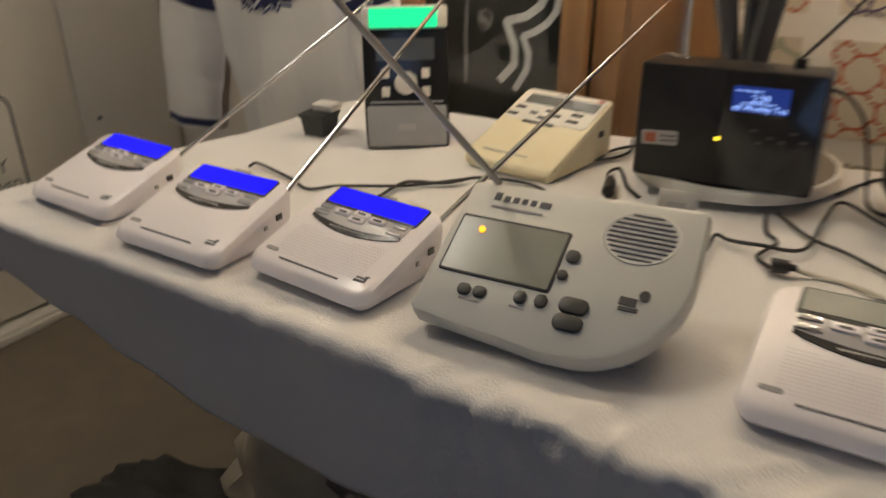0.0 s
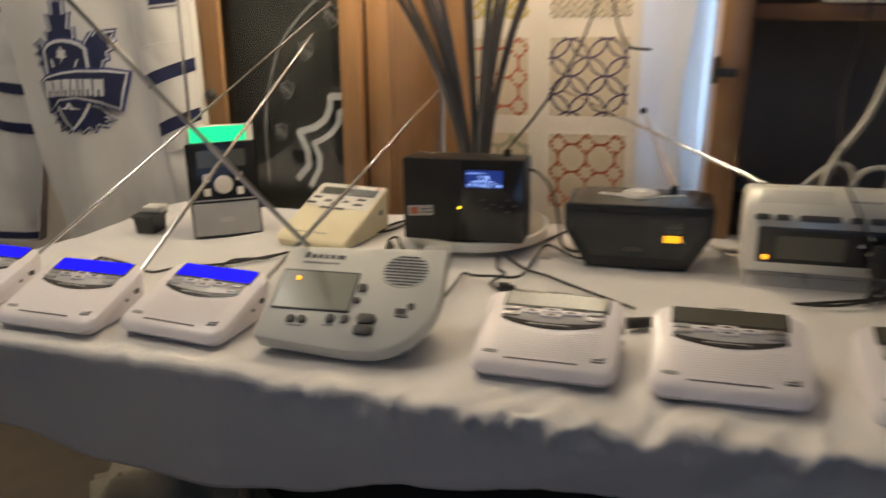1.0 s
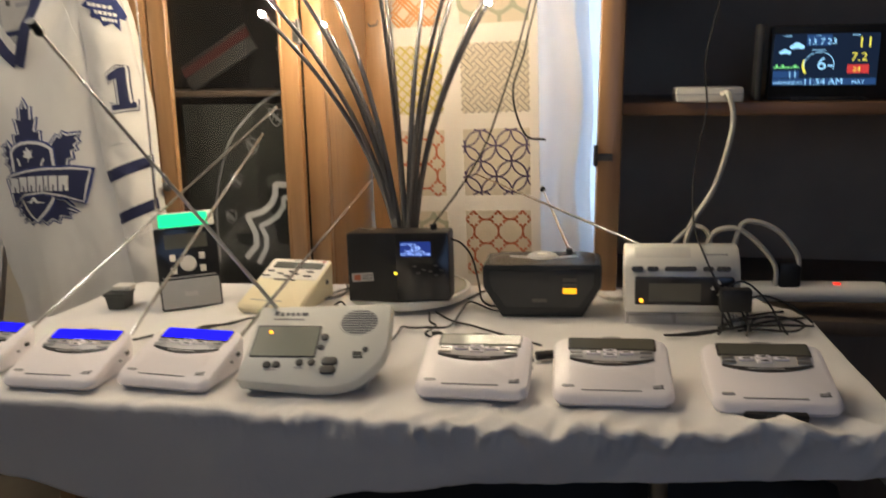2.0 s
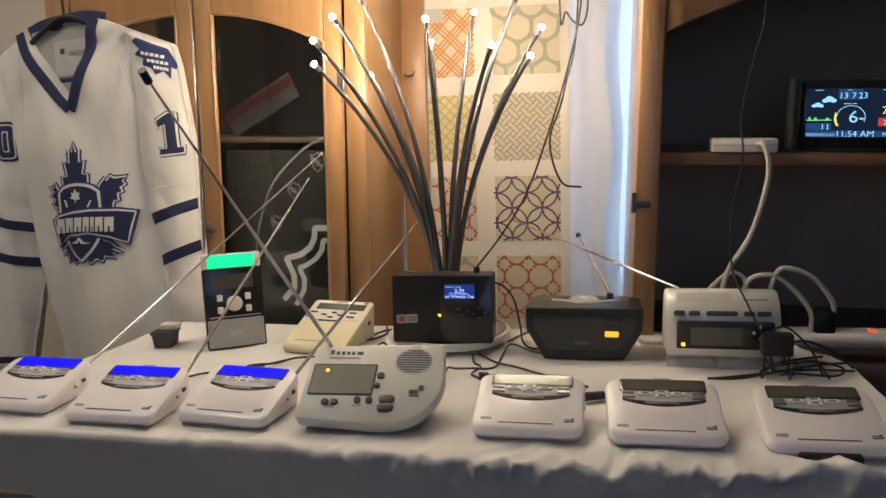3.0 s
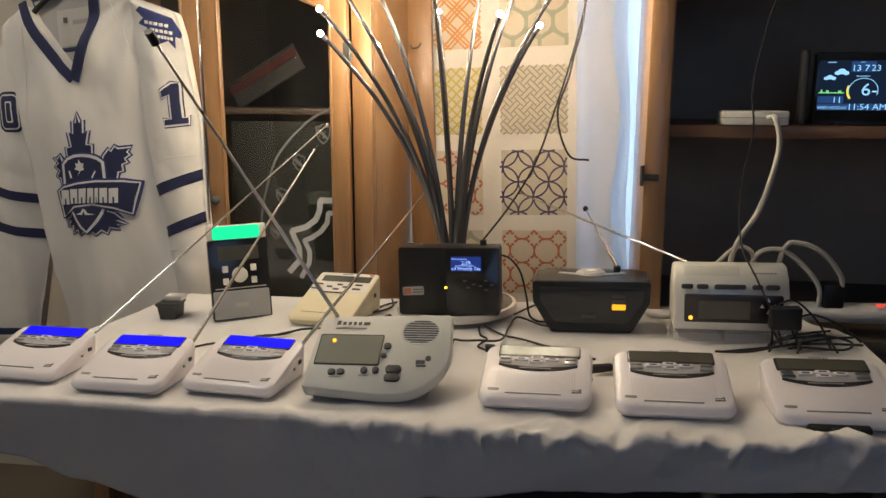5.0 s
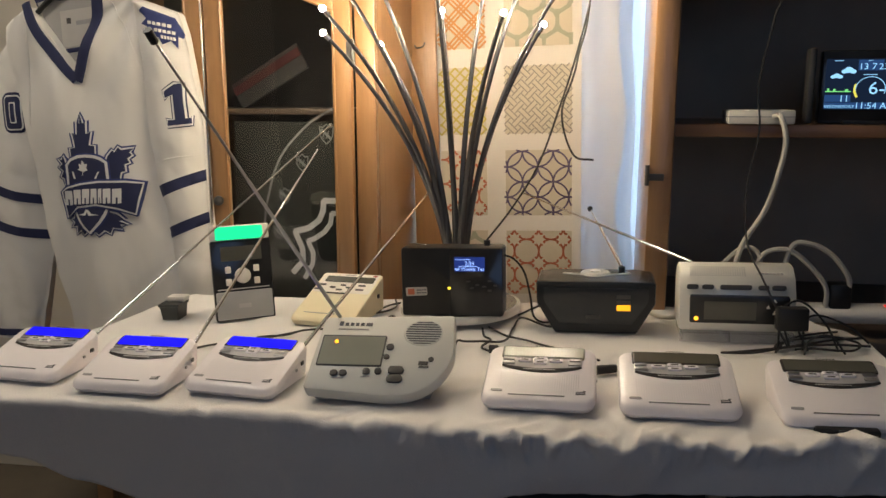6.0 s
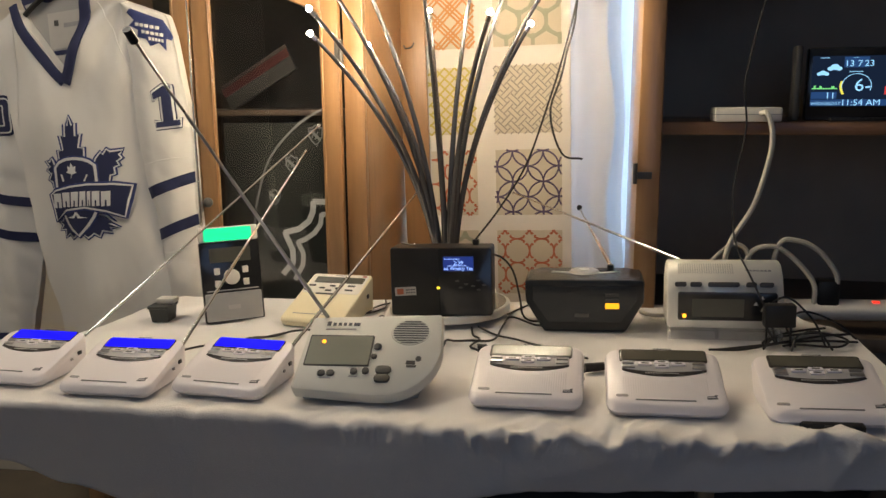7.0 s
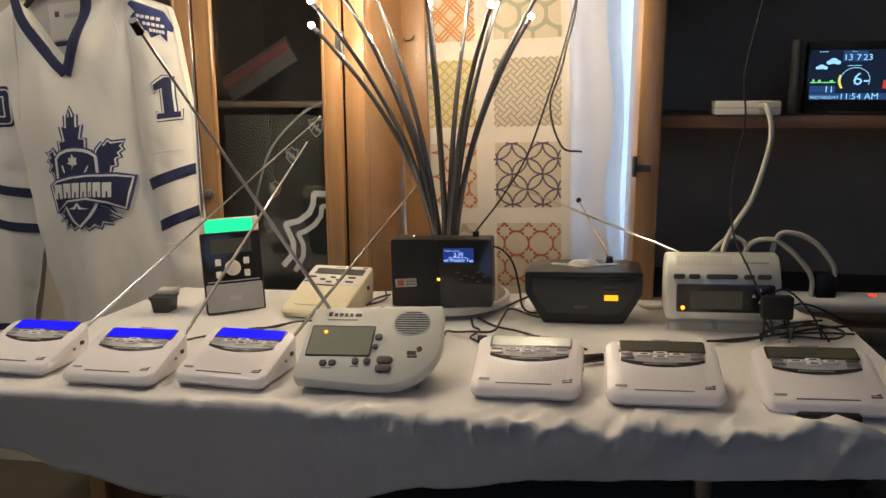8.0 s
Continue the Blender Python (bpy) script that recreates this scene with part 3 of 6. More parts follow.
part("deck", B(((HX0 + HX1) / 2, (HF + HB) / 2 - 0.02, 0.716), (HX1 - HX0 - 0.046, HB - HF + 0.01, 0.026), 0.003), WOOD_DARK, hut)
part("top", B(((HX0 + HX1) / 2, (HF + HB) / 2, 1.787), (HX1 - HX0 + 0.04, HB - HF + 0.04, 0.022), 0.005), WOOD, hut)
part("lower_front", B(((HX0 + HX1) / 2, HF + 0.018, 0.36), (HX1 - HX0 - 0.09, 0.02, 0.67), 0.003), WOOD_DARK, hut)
bm = bmesh.new()
xs = [HX0 + 0.042 + (HX1 - HX0 - 0.084) * i / 30 for i in range(31)]
mid = (HX0 + HX1) / 2
low = [(x, 1.318 + 0.11 * (1 - ((x - mid) / (mid - HX0 - 0.042)) ** 2)) for x in xs]
plate(bm, low + [(xs[-1], 1.774), (xs[0], 1.774)], -0.01, 0.01, 0.003, pose(0, HF + 0.0135, 0, 90))
part("arched_rail", bm, WOOD, hut)
bm = B((HX0 + 0.012, HF - 0.002, 1.01), (0.03, 0.005, 0.013), 0.002)
cyl(bm, (HX0 - 0.003, HF - 0.005, 0.995), (HX0 - 0.003, HF - 0.005, 1.032), 0.004, n=10)
part("hinge", bm, KEY_DARK, hut, "dark metal hinge")

# ---- table and cloth ----
table = thing("folding_table", pose(0, 0, 0), "folding table hidden under a pale cloth", "table")
part("tabletop", B((-0.08, 0.19, 0.716), (1.2, 0.5, 0.03), 0.006), BLACK, table)
for x, y in ((-0.36, 0.12), (-0.36, 0.4), (0.36, 0.12), (0.36, 0.4)):
    part("leg", cyl(bmesh.new(), (x, y, 0), (x, y, 0.708), 0.014, n=12), STEEL, table)


def ease(pairs, x):
    """A smooth value between (x, value) pairs."""
    if x <= pairs[0][0]:
        return pairs[0][1]
    for (a, va), (b, vb) in zip(pairs, pairs[1:]):
        if x <= b:
            t = (x - a) / (b - a)
            t = t * t * (3 - 2 * t)
            return va + (vb - va) * t
    return pairs[-1][1]


LEFT_EDGE = [(-0.14, -0.835), (-0.05, -0.8), (0.1, -0.75), (0.26, -0.713), (0.36, -0.705), (0.45, -0.69), (0.5, -0.665)]
RIGHT_EDGE = [(-0.14, 0.622), (0.0, 0.612), (0.28, 0.605), (0.34, 0.59), (0.41, 0.55), (0.5, 0.5)]
FRONT_EDGE = [(-0.8, -0.098), (-0.6, -0.101), (-0.35, -0.104), (-0.16, -0.116), (0.1, -0.13), (0.3, -0.128), (0.46, -0.116), (0.62, -0.103)]
DROP = [(-0.8, 0.055), (-0.63, 0.098), (-0.54, 0.128), (-0.4, 0.155), (-0.27, 0.16), (-0.15, 0.14), (0.0, 0.1), (0.15, 0.078), (0.36, 0.066), (0.6, 0.056)]


def crease(a, b, c):
    """Ridged noise from 0 to 1: sharp crests between soft hollows."""
    return 1 - min(1, 2.2 * abs(noise.noise((a, b, c))))


def cloth_point(u, v):
    """u and v run over the cloth from 0 to 1 on the table; beyond it they hang."""
    uu, vv = min(max(u, 0), 1), min(max(v, 0), 1)
    x_guess = -0.8 + 1.41 * uu
    yf = ease(FRONT_EDGE, x_guess)
    y = yf + (0.49 - yf) * vv
    x0, x1 = ease(LEFT_EDGE, y), ease(RIGHT_EDGE, y)
    x = x0 + (x1 - x0) * uu
    wrinkle = 0.003 * noise.noise((x * 7, y * 7, 0.3)) + 0.0012 * noise.noise((x * 23, y * 23, 1.3))
    wrinkle += 0.0022 * (crease(x * 4.2 + 1.5 * y, y * 3.4, 15.0) ** 3 + 0.7 * crease(x * 7 - 4 * y, y * 6 + x * 2, 21.0) ** 3)
    near = max(0, 1 - vv / ease([(-0.2, 0.1), (0.2, 0.2)], x_guess)) ** 1.5
    warp = 0.02 * noise.noise((x * 9, y * 9, 11.0))
    wrinkle += near * ease([(-0.5, 0.0018), (-0.1, 0.006), (0.3, 0.014)], x_guess) * (crease((x + warp) * 12 + y * 9, y * 4, 4.0) + 0.6 * crease((x + warp) * 27 - y * 12, y * 9, 7.0) - 0.55)
    ox = (u - uu) * 0.5
    oy = (v - vv) * 0.5
    if oy < 0:
        oy *= ease(DROP, x) / 0.1
    r = math.hypot(ox, oy)
    z = T + wrinkle * max(0.1, 1 - r / 0.06) - 0.0026
    if r > 1e-6:
        rad = 0.007
        dx, dy = ox / r, oy / r
        if r < rad * math.pi / 2:
            out, down = rad * math.sin(r / rad), rad * (1 - math.cos(r / rad))
        else:
            h = r - rad * math.pi / 2
            fold = noise.noise((x * 3.2 + 3 * h, y * 4.5, 2.2)) + 0.5 * crease(x * 3.5 + 5 * h, h * 5, 5.0) - 0.25
            out, down = rad + min(1, h / 0.05) * 0.006 * fold - h * 0.12, rad + h
        if dy < 0:
            # crumpled ruffle along the front edge that dies out down the skirt; slanting folds to the right
            wx = x + 0.012 * noise.noise((x * 14, 2.0, 6.0)) + r * 0.35 * noise.noise((x * 6, 1.0, 9.0))
            amp = ease([(-0.75, 0.001), (-0.35, 0.0035), (-0.1, 0.0095), (0.6, 0.0125)], x) * (0.55 + 0.9 * abs(noise.noise((x * 5, 4.0, 4.0))))
            fade = max(0.1, 1 - r / 0.04) * min(1, r / 0.012)
            small = crease(wx * 34, r * 20, 0.2) + 0.6 * crease(wx * 75, r * 30, 2.2) - 0.55
            big = ease([(0.0, 0.003), (0.25, 0.018), (0.6, 0.02)], x) * (crease(wx * 8 + r * 6, 1.0, 3.5) - 0.45)
            out += amp * fade * small * 1.3 + big * min(1, r / 0.03) * max(0.0, 1 - r / 0.075)
            down -= amp * fade * 0.75 * (noise.noise((wx * 40, 8.0, 0.0)) + 0.5 * noise.noise((wx * 90, 3.0, 0.0)))
        x, y, z = x + dx * out, y + dy * out, z - down
    return Vector((x, y, z))


bm = bmesh.new()
us = [-0.2 + 0.025 * i for i in range(8)] + [i / 420 for i in range(421)] + [1.0 + 0.025 * i for i in range(1, 9)]
vs_ = [-0.2 + 0.0083 * i for i in range(24)] + [i / 70 for i in range(71)] + [1.0 + 0.02 * i for i in range(1, 8)]
grid = [[bm.verts.new(cloth_point(u, v)) for u in us] for v in vs_]
for k in range(len(vs_) - 1):
    for i in range(len(us) - 1):
        bm.faces.new((grid[k][i], grid[k][i + 1], grid[k + 1][i + 1], grid[k + 1][i]))
cover = solid("tablecloth", bm, CLOTH, "wrinkled off-white tablecloth hanging over the table edge", "tablecloth", smooth=80)
mod = cover.modifiers.new("thickness", "SOLIDIFY")
mod.thickness, mod.offset = 0.0015, -1


# ---- weather radios ----
def wedge(bm, w, y0, y1, zf, zb, r, soft):
    pts = rrect(w, y1 - y0, r, 6, 0, (y0 + y1) / 2)

    def ring(d, dz, flat_z=None):
        out = []
        for x, y in (inset(pts, d) if d else pts):
            z = zf + (zb - zf) * (y - y0) / (y1 - y0)
            out.append((x, y, flat_z if flat_z is not None else z + dz))
        return out
    return loops(bm, [ring(soft * 1.1, 0, 0.0), ring(soft * 0.45, 0, 0.004), ring(0, -soft), ring(soft * 0.3, -soft * 0.3), ring(soft, 0)])


def bars(bm, u, v, n, w, h, gap, m, z=0.0008):
    for i in range(n):
        box(bm, (u + i * (w + gap), v, z / 2), (w, h, z), 0, m)
    return bm


def antenna(parent, a, b, r=0.0026, tip=0.0032, mat=None):
    """A telescopic rod from a to b, in the parent's space."""
    a, b = Vector(a), Vector(b)
    rod = bmesh.new()
    for k in range(5):
        cyl(rod, a.lerp(b, k / 5 - (0.01 if k else 0)), a.lerp(b, (k + 1) / 5), r * (1 - 0.13 * k), n=10)
    ob = part("antenna", rod, mat or CHROME, parent, "thin chrome telescopic antenna")
    part("antenna_tip", ball(bmesh.new(), b, tip), mat or CHROME, ob)
    return ob


RW, RY0, RY1, SLOPE = 0.147, -0.010, 0.106, 18.0
TANS = math.tan(radians(SLOPE))
RZF = 0.018 - 0.007 * TANS
RZB = RZF + (RY1 - RY0) * TANS


def weather_radio(m, lit, label, display=None, grille=True):
    """A desk radio; its origin is near the middle of its front edge."""
    r = thing("weather_radio", m, label, "radio", "white radios along the table front")
    f_ = pose(0, -0.003, 0.018, SLOPE)
    part("body", wedge(bmesh.new(), RW, RY0, RY1, RZF, RZB, 0.017, 0.008), WHITE, r)
    disp = part("display_frame", plate(bmesh.new(), rrect(0.112, 0.027, 0.004, 4, 0.0015, 0.0965), -0.002, 0.0012, 0.0006, f_), BAND if not display else KEY_DARK, r)
    part("display", plate(bmesh.new(), rrect(0.107, 0.021, 0.0015, 3, 0.002, 0.0975), 0.0, 0.0016, 0, f_), BLUE if lit else (display or LCD_DARK), disp, "lit blue display" if lit else "unlit display")
    # control strip with a dark crescent under it
    cres = [(-0.052, 0.068)] + [(-0.052 + 0.106 * i / 16, 0.065 - 0.0115 * math.sin(math.pi * i / 16) ** 0.8) for i in range(17)] + [(0.054, 0.068)]
    part("crescent_trim", plate(bmesh.new(), cres, -0.001, 0.0012, 0.0005, f_), BAND, r)
    part("crescent_caption", bars(bmesh.new(), -0.022, 0.0588, 13, 0.0024, 0.0014, 0.0009, f_, 0.0017), KEY, r, kind="stuff")
    strip = [(-0.052, 0.069)] + [(-0.05 + 0.102 * i / 16, 0.0675 - 0.006 * math.sin(math.pi * i / 16) ** 0.8) for i in range(17)] + [(0.054, 0.069), (0.054, 0.083), (-0.052, 0.083)]
    part("control_strip", plate(bmesh.new(), strip, -0.001, 0.0015, 0.0005, f_), STRIP, r)
    for u, v, w, h in ((-0.044, 0.0795, 0.015, 0.0052), (-0.0435, 0.0705, 0.017, 0.005), (0.045, 0.0795, 0.015, 0.0052), (0.0445, 0.0705, 0.016, 0.005)):
        part("button", plate(bmesh.new(), rrect(w, h, 0.0012, 3, u, v), 0.001, 0.0032, 0.0008, f_), STEEL, r)
    for u, v in ((-0.022, 0.0768), (-0.001, 0.0802), (-0.001, 0.0722), (0.02, 0.0775)):
        key = part("button", plate(bmesh.new(), rrect(0.018, 0.0066, 0.0015, 3, u, v), 0.001, 0.0036, 0.001, f_), WHITE, r)
        part("button_mark", plate(bmesh.new(), rrect(0.0095, 0.0024, 0.0008, 2, u, v), 0.0034, 0.0039, 0, f_), KEY_DARK, key)
    holes = bmesh.new() if grille else None
    for i in range(35 if grille else 0):
        for j in range(12):
            u, v = -0.051 + 0.003 * i, 0.013 + 0.0034 * j
            if v < 0.058 - 0.0125 * math.cos(u * 29):
                holes.faces.new([holes.verts.new(f_ @ Vector((u + a * 0.00065, v + b * 0.0008, 0.0003))) for a, b in ((-1, -1), (1, -1), (1, 1), (-1, 1))])
    if grille:
        part("speaker_grille", holes, HOLE, r, kind="stuff")
    marks = bmesh.new()
    bars(marks, -0.036, 0.0062, 24, 0.0024, 0.0016, 0.0006, f_)
    part("caption", marks, INK, r, kind="stuff")
    em = part("emblem", plate(bmesh.new(), [(0.048, 0.0105), (0.0605, 0.0115), (0.0595, 0.0165), (0.061, 0.0185), (0.0575, 0.0185), (0.0565, 0.0165), (0.0485, 0.016)], 0, 0.0006, 0, f_), INK, r)
    part("emblem_line", B((0.0535, 0.0135, 0.0007), (0.009, 0.0008, 0.0003), 0, f_), WHITE, em)
    part("emblem", plate(bmesh.new(), rrect(0.015, 0.0042, 0.002, 3, -0.0535, 0.0135), 0, 0.0006, 0, f_), INK_SOFT, r)
    part("maker_mark", bars(bmesh.new(), -0.008, 0.1125, 6, 0.003, 0.0014, 0.001, f_), INK, r, kind="stuff")
    part("side_socket", B((RW / 2, 0.078, 0.027), (0.002, 0.008, 0.006), 0.0008), KEY_DARK, r)
    part("side_socket", B((RW / 2, 0.06, 0.022), (0.002, 0.005, 0.004), 0.0008), INK_SOFT, r)
    return r


WR = "white desktop weather radio with a "
r1 = weather_radio(pose(-0.6625, -0.047, T, 0, 0, -3.5), True, WR + "lit blue display and antenna", None, False)
r2 = weather_radio(pose(-0.475, -0.075, T, 0, 0, -1.5), True, WR + "lit blue display and antenna", None, False)
r3 = weather_radio(pose(-0.311, -0.062, T, 0, 0, -6), True, WR + "lit blue display")
r4 = weather_radio(pose(0.1135, -0.059, T), False, WR + "pale unlit display", LCD)
r5 = weather_radio(pose(0.289, -0.064, T, 0, 0, 1), False, WR + "dark unlit display")
r6 = weather_radio(pose(0.476, -0.072, T, 0, 0, 2), False, WR + "dark unlit display", None, False)


def local(parent, p):
    return parent.matrix_world.inverted() @ Vector(p)


antenna(r1, (0.066, 0.1, 0.045), local(r1, (-0.335, 0.476, 1.109)), 0.0024, 0.0036)
antenna(r2, (0.066, 0.1, 0.045), local(r2, (-0.352, 0.44, 1.062)), 0.003, 0.0022)
antenna(r3, (0.066, 0.1, 0.045), local(r3, (-0.123, 0.385, 0.983)), 0.003, 0.002)

# grey alarm radio with a big rounded corner
ree = thing("grey_alert_radio", pose(-0.1, -0.073, T + 0.005, 0, 0, 2.5), "grey desktop alert radio with slanted face and round speaker", "radio")
F = pose(0, 0.002, 0.018, 33) @ Matrix.Diagonal((1.0, 1.107, 1.0, 1.0))
outline = [(-0.098, 0.004), (-0.093, -0.001), (0.01, -0.0085)] + [(0.026 + 0.074 * math.sin(a), 0.063 - 0.071 * math.cos(a)) for a in (radians(6 + 84 * i / 12) for i in range(13))] + [(0.0955, 0.116), (0.092, 0.1195), (-0.089, 0.1135), (-0.0935, 0.11)]
part("face", plate(bmesh.new(), outline, -0.018, 0.0, 0.004, F), GREY, ree)
under = [(-0.088, 0.006), (0.02, 0.0)] + [(0.028 + 0.062 * math.sin(a), 0.062 - 0.06 * math.cos(a)) for a in (radians(10 + 80 * i / 8) for i in range(9))] + [(0.09, 0.11), (-0.078, 0.106)]
part("housing", plate(bmesh.new(), under, -0.034, -0.0178, 0, F), GREY_BASE, ree)
bm = bmesh.new()
loops(bm, [[(-0.075, 0.03, -0.004), (0.07, 0.03, -0.004), (0.07, 0.1, -0.004), (-0.075, 0.1, -0.004)], [(-0.08, 0.03, 0.012), (0.078, 0.03, 0.012), (0.085, 0.1, 0.056), (-0.08, 0.1, 0.056)]])
part("foot", bm, GREY_BASE, ree)
lcd = part("display_frame", plate(bmesh.new(), rrect(0.092, 0.0485, 0.002, 3, -0.042, 0.0578), -0.001, 0.0012, 0.0005, F), KEY_DARK, ree)
part("display", plate(bmesh.new(), rrect(0.088, 0.0445, 0.001, 2, -0.042, 0.0575), 0, 0.0016, 0, F), LCD_GREEN, lcd, "grey-green unlit display")
part("alert_lamp", ball(bmesh.new(), F @ Vector((-0.0663, 0.0705, 0.002)), 0.0028), AMBER, lcd, "glowing amber lamp")
for u, v, w, h in ((-0.0592, 0.0222, 0.0105, 0.0085), (-0.0465, 0.0226, 0.0105, 0.0085), (-0.0148, 0.0258, 0.0095, 0.0095), (0.0013, 0.0264, 0.0095, 0.0095), (0.0112, 0.064, 0.0105, 0.0095), (0.0088, 0.0487, 0.008, 0.007)):
    part("button", plate(bmesh.new(), rrect(w, h, min(w, h) * 0.42, 5, u, v), 0, 0.003, 0.0012, F), KEY_DARK, ree)
for v, h in ((0.0282, 0.0115), (0.0157, 0.0115)):
    part("button", plate(bmesh.new(), rrect(0.022, h, 0.0055, 5, 0.0255, v), 0, 0.0035, 0.0014, F), KEY_DARK, ree)
bm = bmesh.new()
sp = [(0.0544 + 0.0275 * math.cos(a), 0.0885 + 0.0205 * math.sin(a)) for a in (2 * math.pi * i / 40 for i in range(40))]
sp2 = inset(sp, 0.0025)
ov, iv = [bm.verts.new(F @ Vector((x, y, 0.0007))) for x, y in sp], [bm.verts.new(F @ Vector((x, y, 0.0003))) for x, y in sp2]
ob_ = [bm.verts.new(F @ Vector((x, y, -0.001))) for x, y in inset(sp, -0.0015)]
for i in range(40):
    j = (i + 1) % 40
    bm.faces.new((ov[i], ov[j], iv[j], iv[i])), bm.faces.new((ob_[i], ob_[j], ov[j], ov[i]))
spk = part("speaker_ring", bm, GREY, ree)
for k in range(10):
    v = 0.0715 + 0.0038 * k
    half = 0.025 * math.sqrt(max(0.05, 1 - ((v - 0.0885) / 0.0195) ** 2))
    part("slot", B((0.0544, v, 0.0004), (2 * half, 0.0012, 0.0008), 0, F), INK, spk)
nm = bmesh.new()
for u, w in ((-0.0665, 0.0065), (-0.0582, 0.0055), (-0.0505, 0.0055), (-0.043, 0.0052), (-0.0355, 0.0055), (-0.0255, 0.0105)):
    box(nm, (u, 0.1005 + (0.001 if u < -0.06 else 0), 0.0004), (w * 0.86, 0.0046 if u > -0.06 else 0.0064, 0.0008), 0, F)
part("name_bar", nm, INK, ree, "dark bars where a maker name is printed", kind="stuff")
part("caption", B((-0.047, 0.0925, 0.0003), (0.044, 0.0018, 0.0006), 0, F), INK_SOFT, ree)
bm = B((0.0605, 0.0405, 0.0004), (0.0125, 0.0055, 0.0008), 0, F)
box(bm, (0.062, 0.035, 0.0004), (0.0135, 0.0028, 0.0008), 0, F)
plate(bm, [(0.0705 + 0.004 * math.cos(a), 0.0465 + 0.004 * math.sin(a)) for a in (2 * math.pi * i / 14 for i in range(14))], 0, 0.0008, 0, F)
part("emblem", bm, KEY_DARK, ree)
part("caption", B((-0.053, 0.0155, 0.0003), (0.016, 0.0014, 0.0006), 0, F), INK_SOFT, ree)
part("caption", B((-0.015, 0.0185, 0.0003), (0.012, 0.0014, 0.0006), 0, F), INK_SOFT, ree)
ant = antenna(ree, local(ree, (-0.178, 0.034, 0.845)), local(ree, (-0.2, -0.358, 1.212)), 0.0028, 0.0024, STEEL)
a, b = local(ree, (-0.2, -0.352, 1.206)), local(ree, (-0.2, -0.362, 1.216))
part("antenna_cap", cyl(bmesh.new(), a, b, 0.0042, n=12), BLACK, ant, "black rubber antenna cap")

# yellowed radio at the back
cr = thing("yellowed_radio", pose(-0.302, 0.275, T, 0, 0, -9), "old yellowed cream weather radio with small dark buttons", "radio")
CS = 21.5
part("body", wedge(bmesh.new(), 0.128, 0.0, 0.14, 0.015, 0.015 + 0.14 * math.tan(radians(CS)), 0.008, 0.005), CREAM, cr)
F2 = pose(0, 0, 0.015, CS) @ Matrix.Diagonal((1.0, 1.11, 1.0, 1.0))
part("head_plate", plate(bmesh.new(), rrect(0.118, 0.056, 0.005, 4, 0, 0.1025), -0.001, 0.0008, 0.0004, F2), CREAM_TOP, cr)
part("display", plate(bmesh.new(), rrect(0.102, 0.0165, 0.001, 2, 0.003, 0.113), 0, 0.0018, 0, F2), LCD_DARK, cr)
for u, v, w in ((-0.046, 0.095, 0.014), (-0.022, 0.0885, 0.011), (-0.003, 0.0955, 0.011), (0.011, 0.089, 0.011), (0.036, 0.0965, 0.015), (-0.006, 0.082, 0.012), (-0.05, 0.0815, 0.016), (0.036, 0.0845, 0.016)):
    part("button", plate(bmesh.new(), rrect(w, 0.0032, 0.0008, 2, u, v), 0.0006, 0.0026, 0.0006, F2), KEY_DARK, cr)
part("button", plate(bmesh.new(), rrect(0.044, 0.0032, 0.0008, 2, -0.005, 0.0725), 0.0006, 0.002, 0.0006, F2), KEY_DARK, cr)
part("emblem", plate(bmesh.new(), rrect(0.009, 0.004, 0.0012, 2, 0.05, 0.1265), 0.0006, 0.0012, 0, F2), RED, cr)
part("maker_mark", bars(bmesh.new(), -0.012, 0.1265, 7, 0.0025, 0.0016, 0.001, F2, 0.0014), INK, cr, kind="stuff")
part("caption", bars(bmesh.new(), -0.042, 0.016, 18, 0.0028, 0.0012, 0.0008, F2), INK_SOFT, cr, kind="stuff")
part("side_socket", B((0.064, 0.11, 0.035), (0.002, 0.008, 0.008), 0.001), KEY_DARK, cr)

# upright black radio with a lit green bar on top
gr = thing("emergency_radio", pose(-0.4609, 0.3076, T, 0, 0, 31), "upright black emergency radio with a glowing green top bar", "radio")
G = pose(0, 0, 0, 82)
part("body", plate(bmesh.new(), rrect(0.1085, 0.15, 0.004, 3, 0, 0.076), -0.034, 0.0, 0.002, G), BLACK_GLOSS, gr)
cap = part("alert_bar", plate(bmesh.new(), rrect(0.107, 0.0275, 0.003, 3, 0, 0.1652), -0.03, 0.001, 0.002, G), CREAM_TOP, gr)
part("alert_light", plate(bmesh.new(), rrect(0.086, 0.024, 0.003, 3, -0.001, 0.1645), 0, 0.0022, 0, G), GREEN, cap, "glowing green light")
part("speaker_panel", plate(bmesh.new(), rrect(0.1025, 0.052, 0.003, 3, 0, 0.0295), 0, 0.0025, 0.001, G), material("grey_mesh", (0.42, 0.42, 0.41), 0.5, 0.2, 0.12, 30, 0.3, 1500), gr, "grey speaker grille panel")
part("name_plate", plate(bmesh.new(), rrect(0.022, 0.008, 0.001, 2, 0, 0.028), 0.002, 0.0034, 0, G), KEY, gr)
part("display", plate(bmesh.new(), rrect(0.0745, 0.027, 0.001, 2, 0, 0.126), 0, 0.001, 0, G), LCD_DARK, gr)
part("silver_line", plate(bmesh.new(), rrect(0.094, 0.0018, 0.0006, 2, 0, 0.0602), 0, 0.0012, 0, G), KEY, gr)
dial = part("dial", plate(bmesh.new(), [(0.0145 * math.cos(a), 0.0845 + 0.0145 * math.sin(a)) for a in (2 * math.pi * i / 28 for i in range(28))], 0, 0.006, 0.002, G), CREAM_TOP, gr, "round pale grey dial")
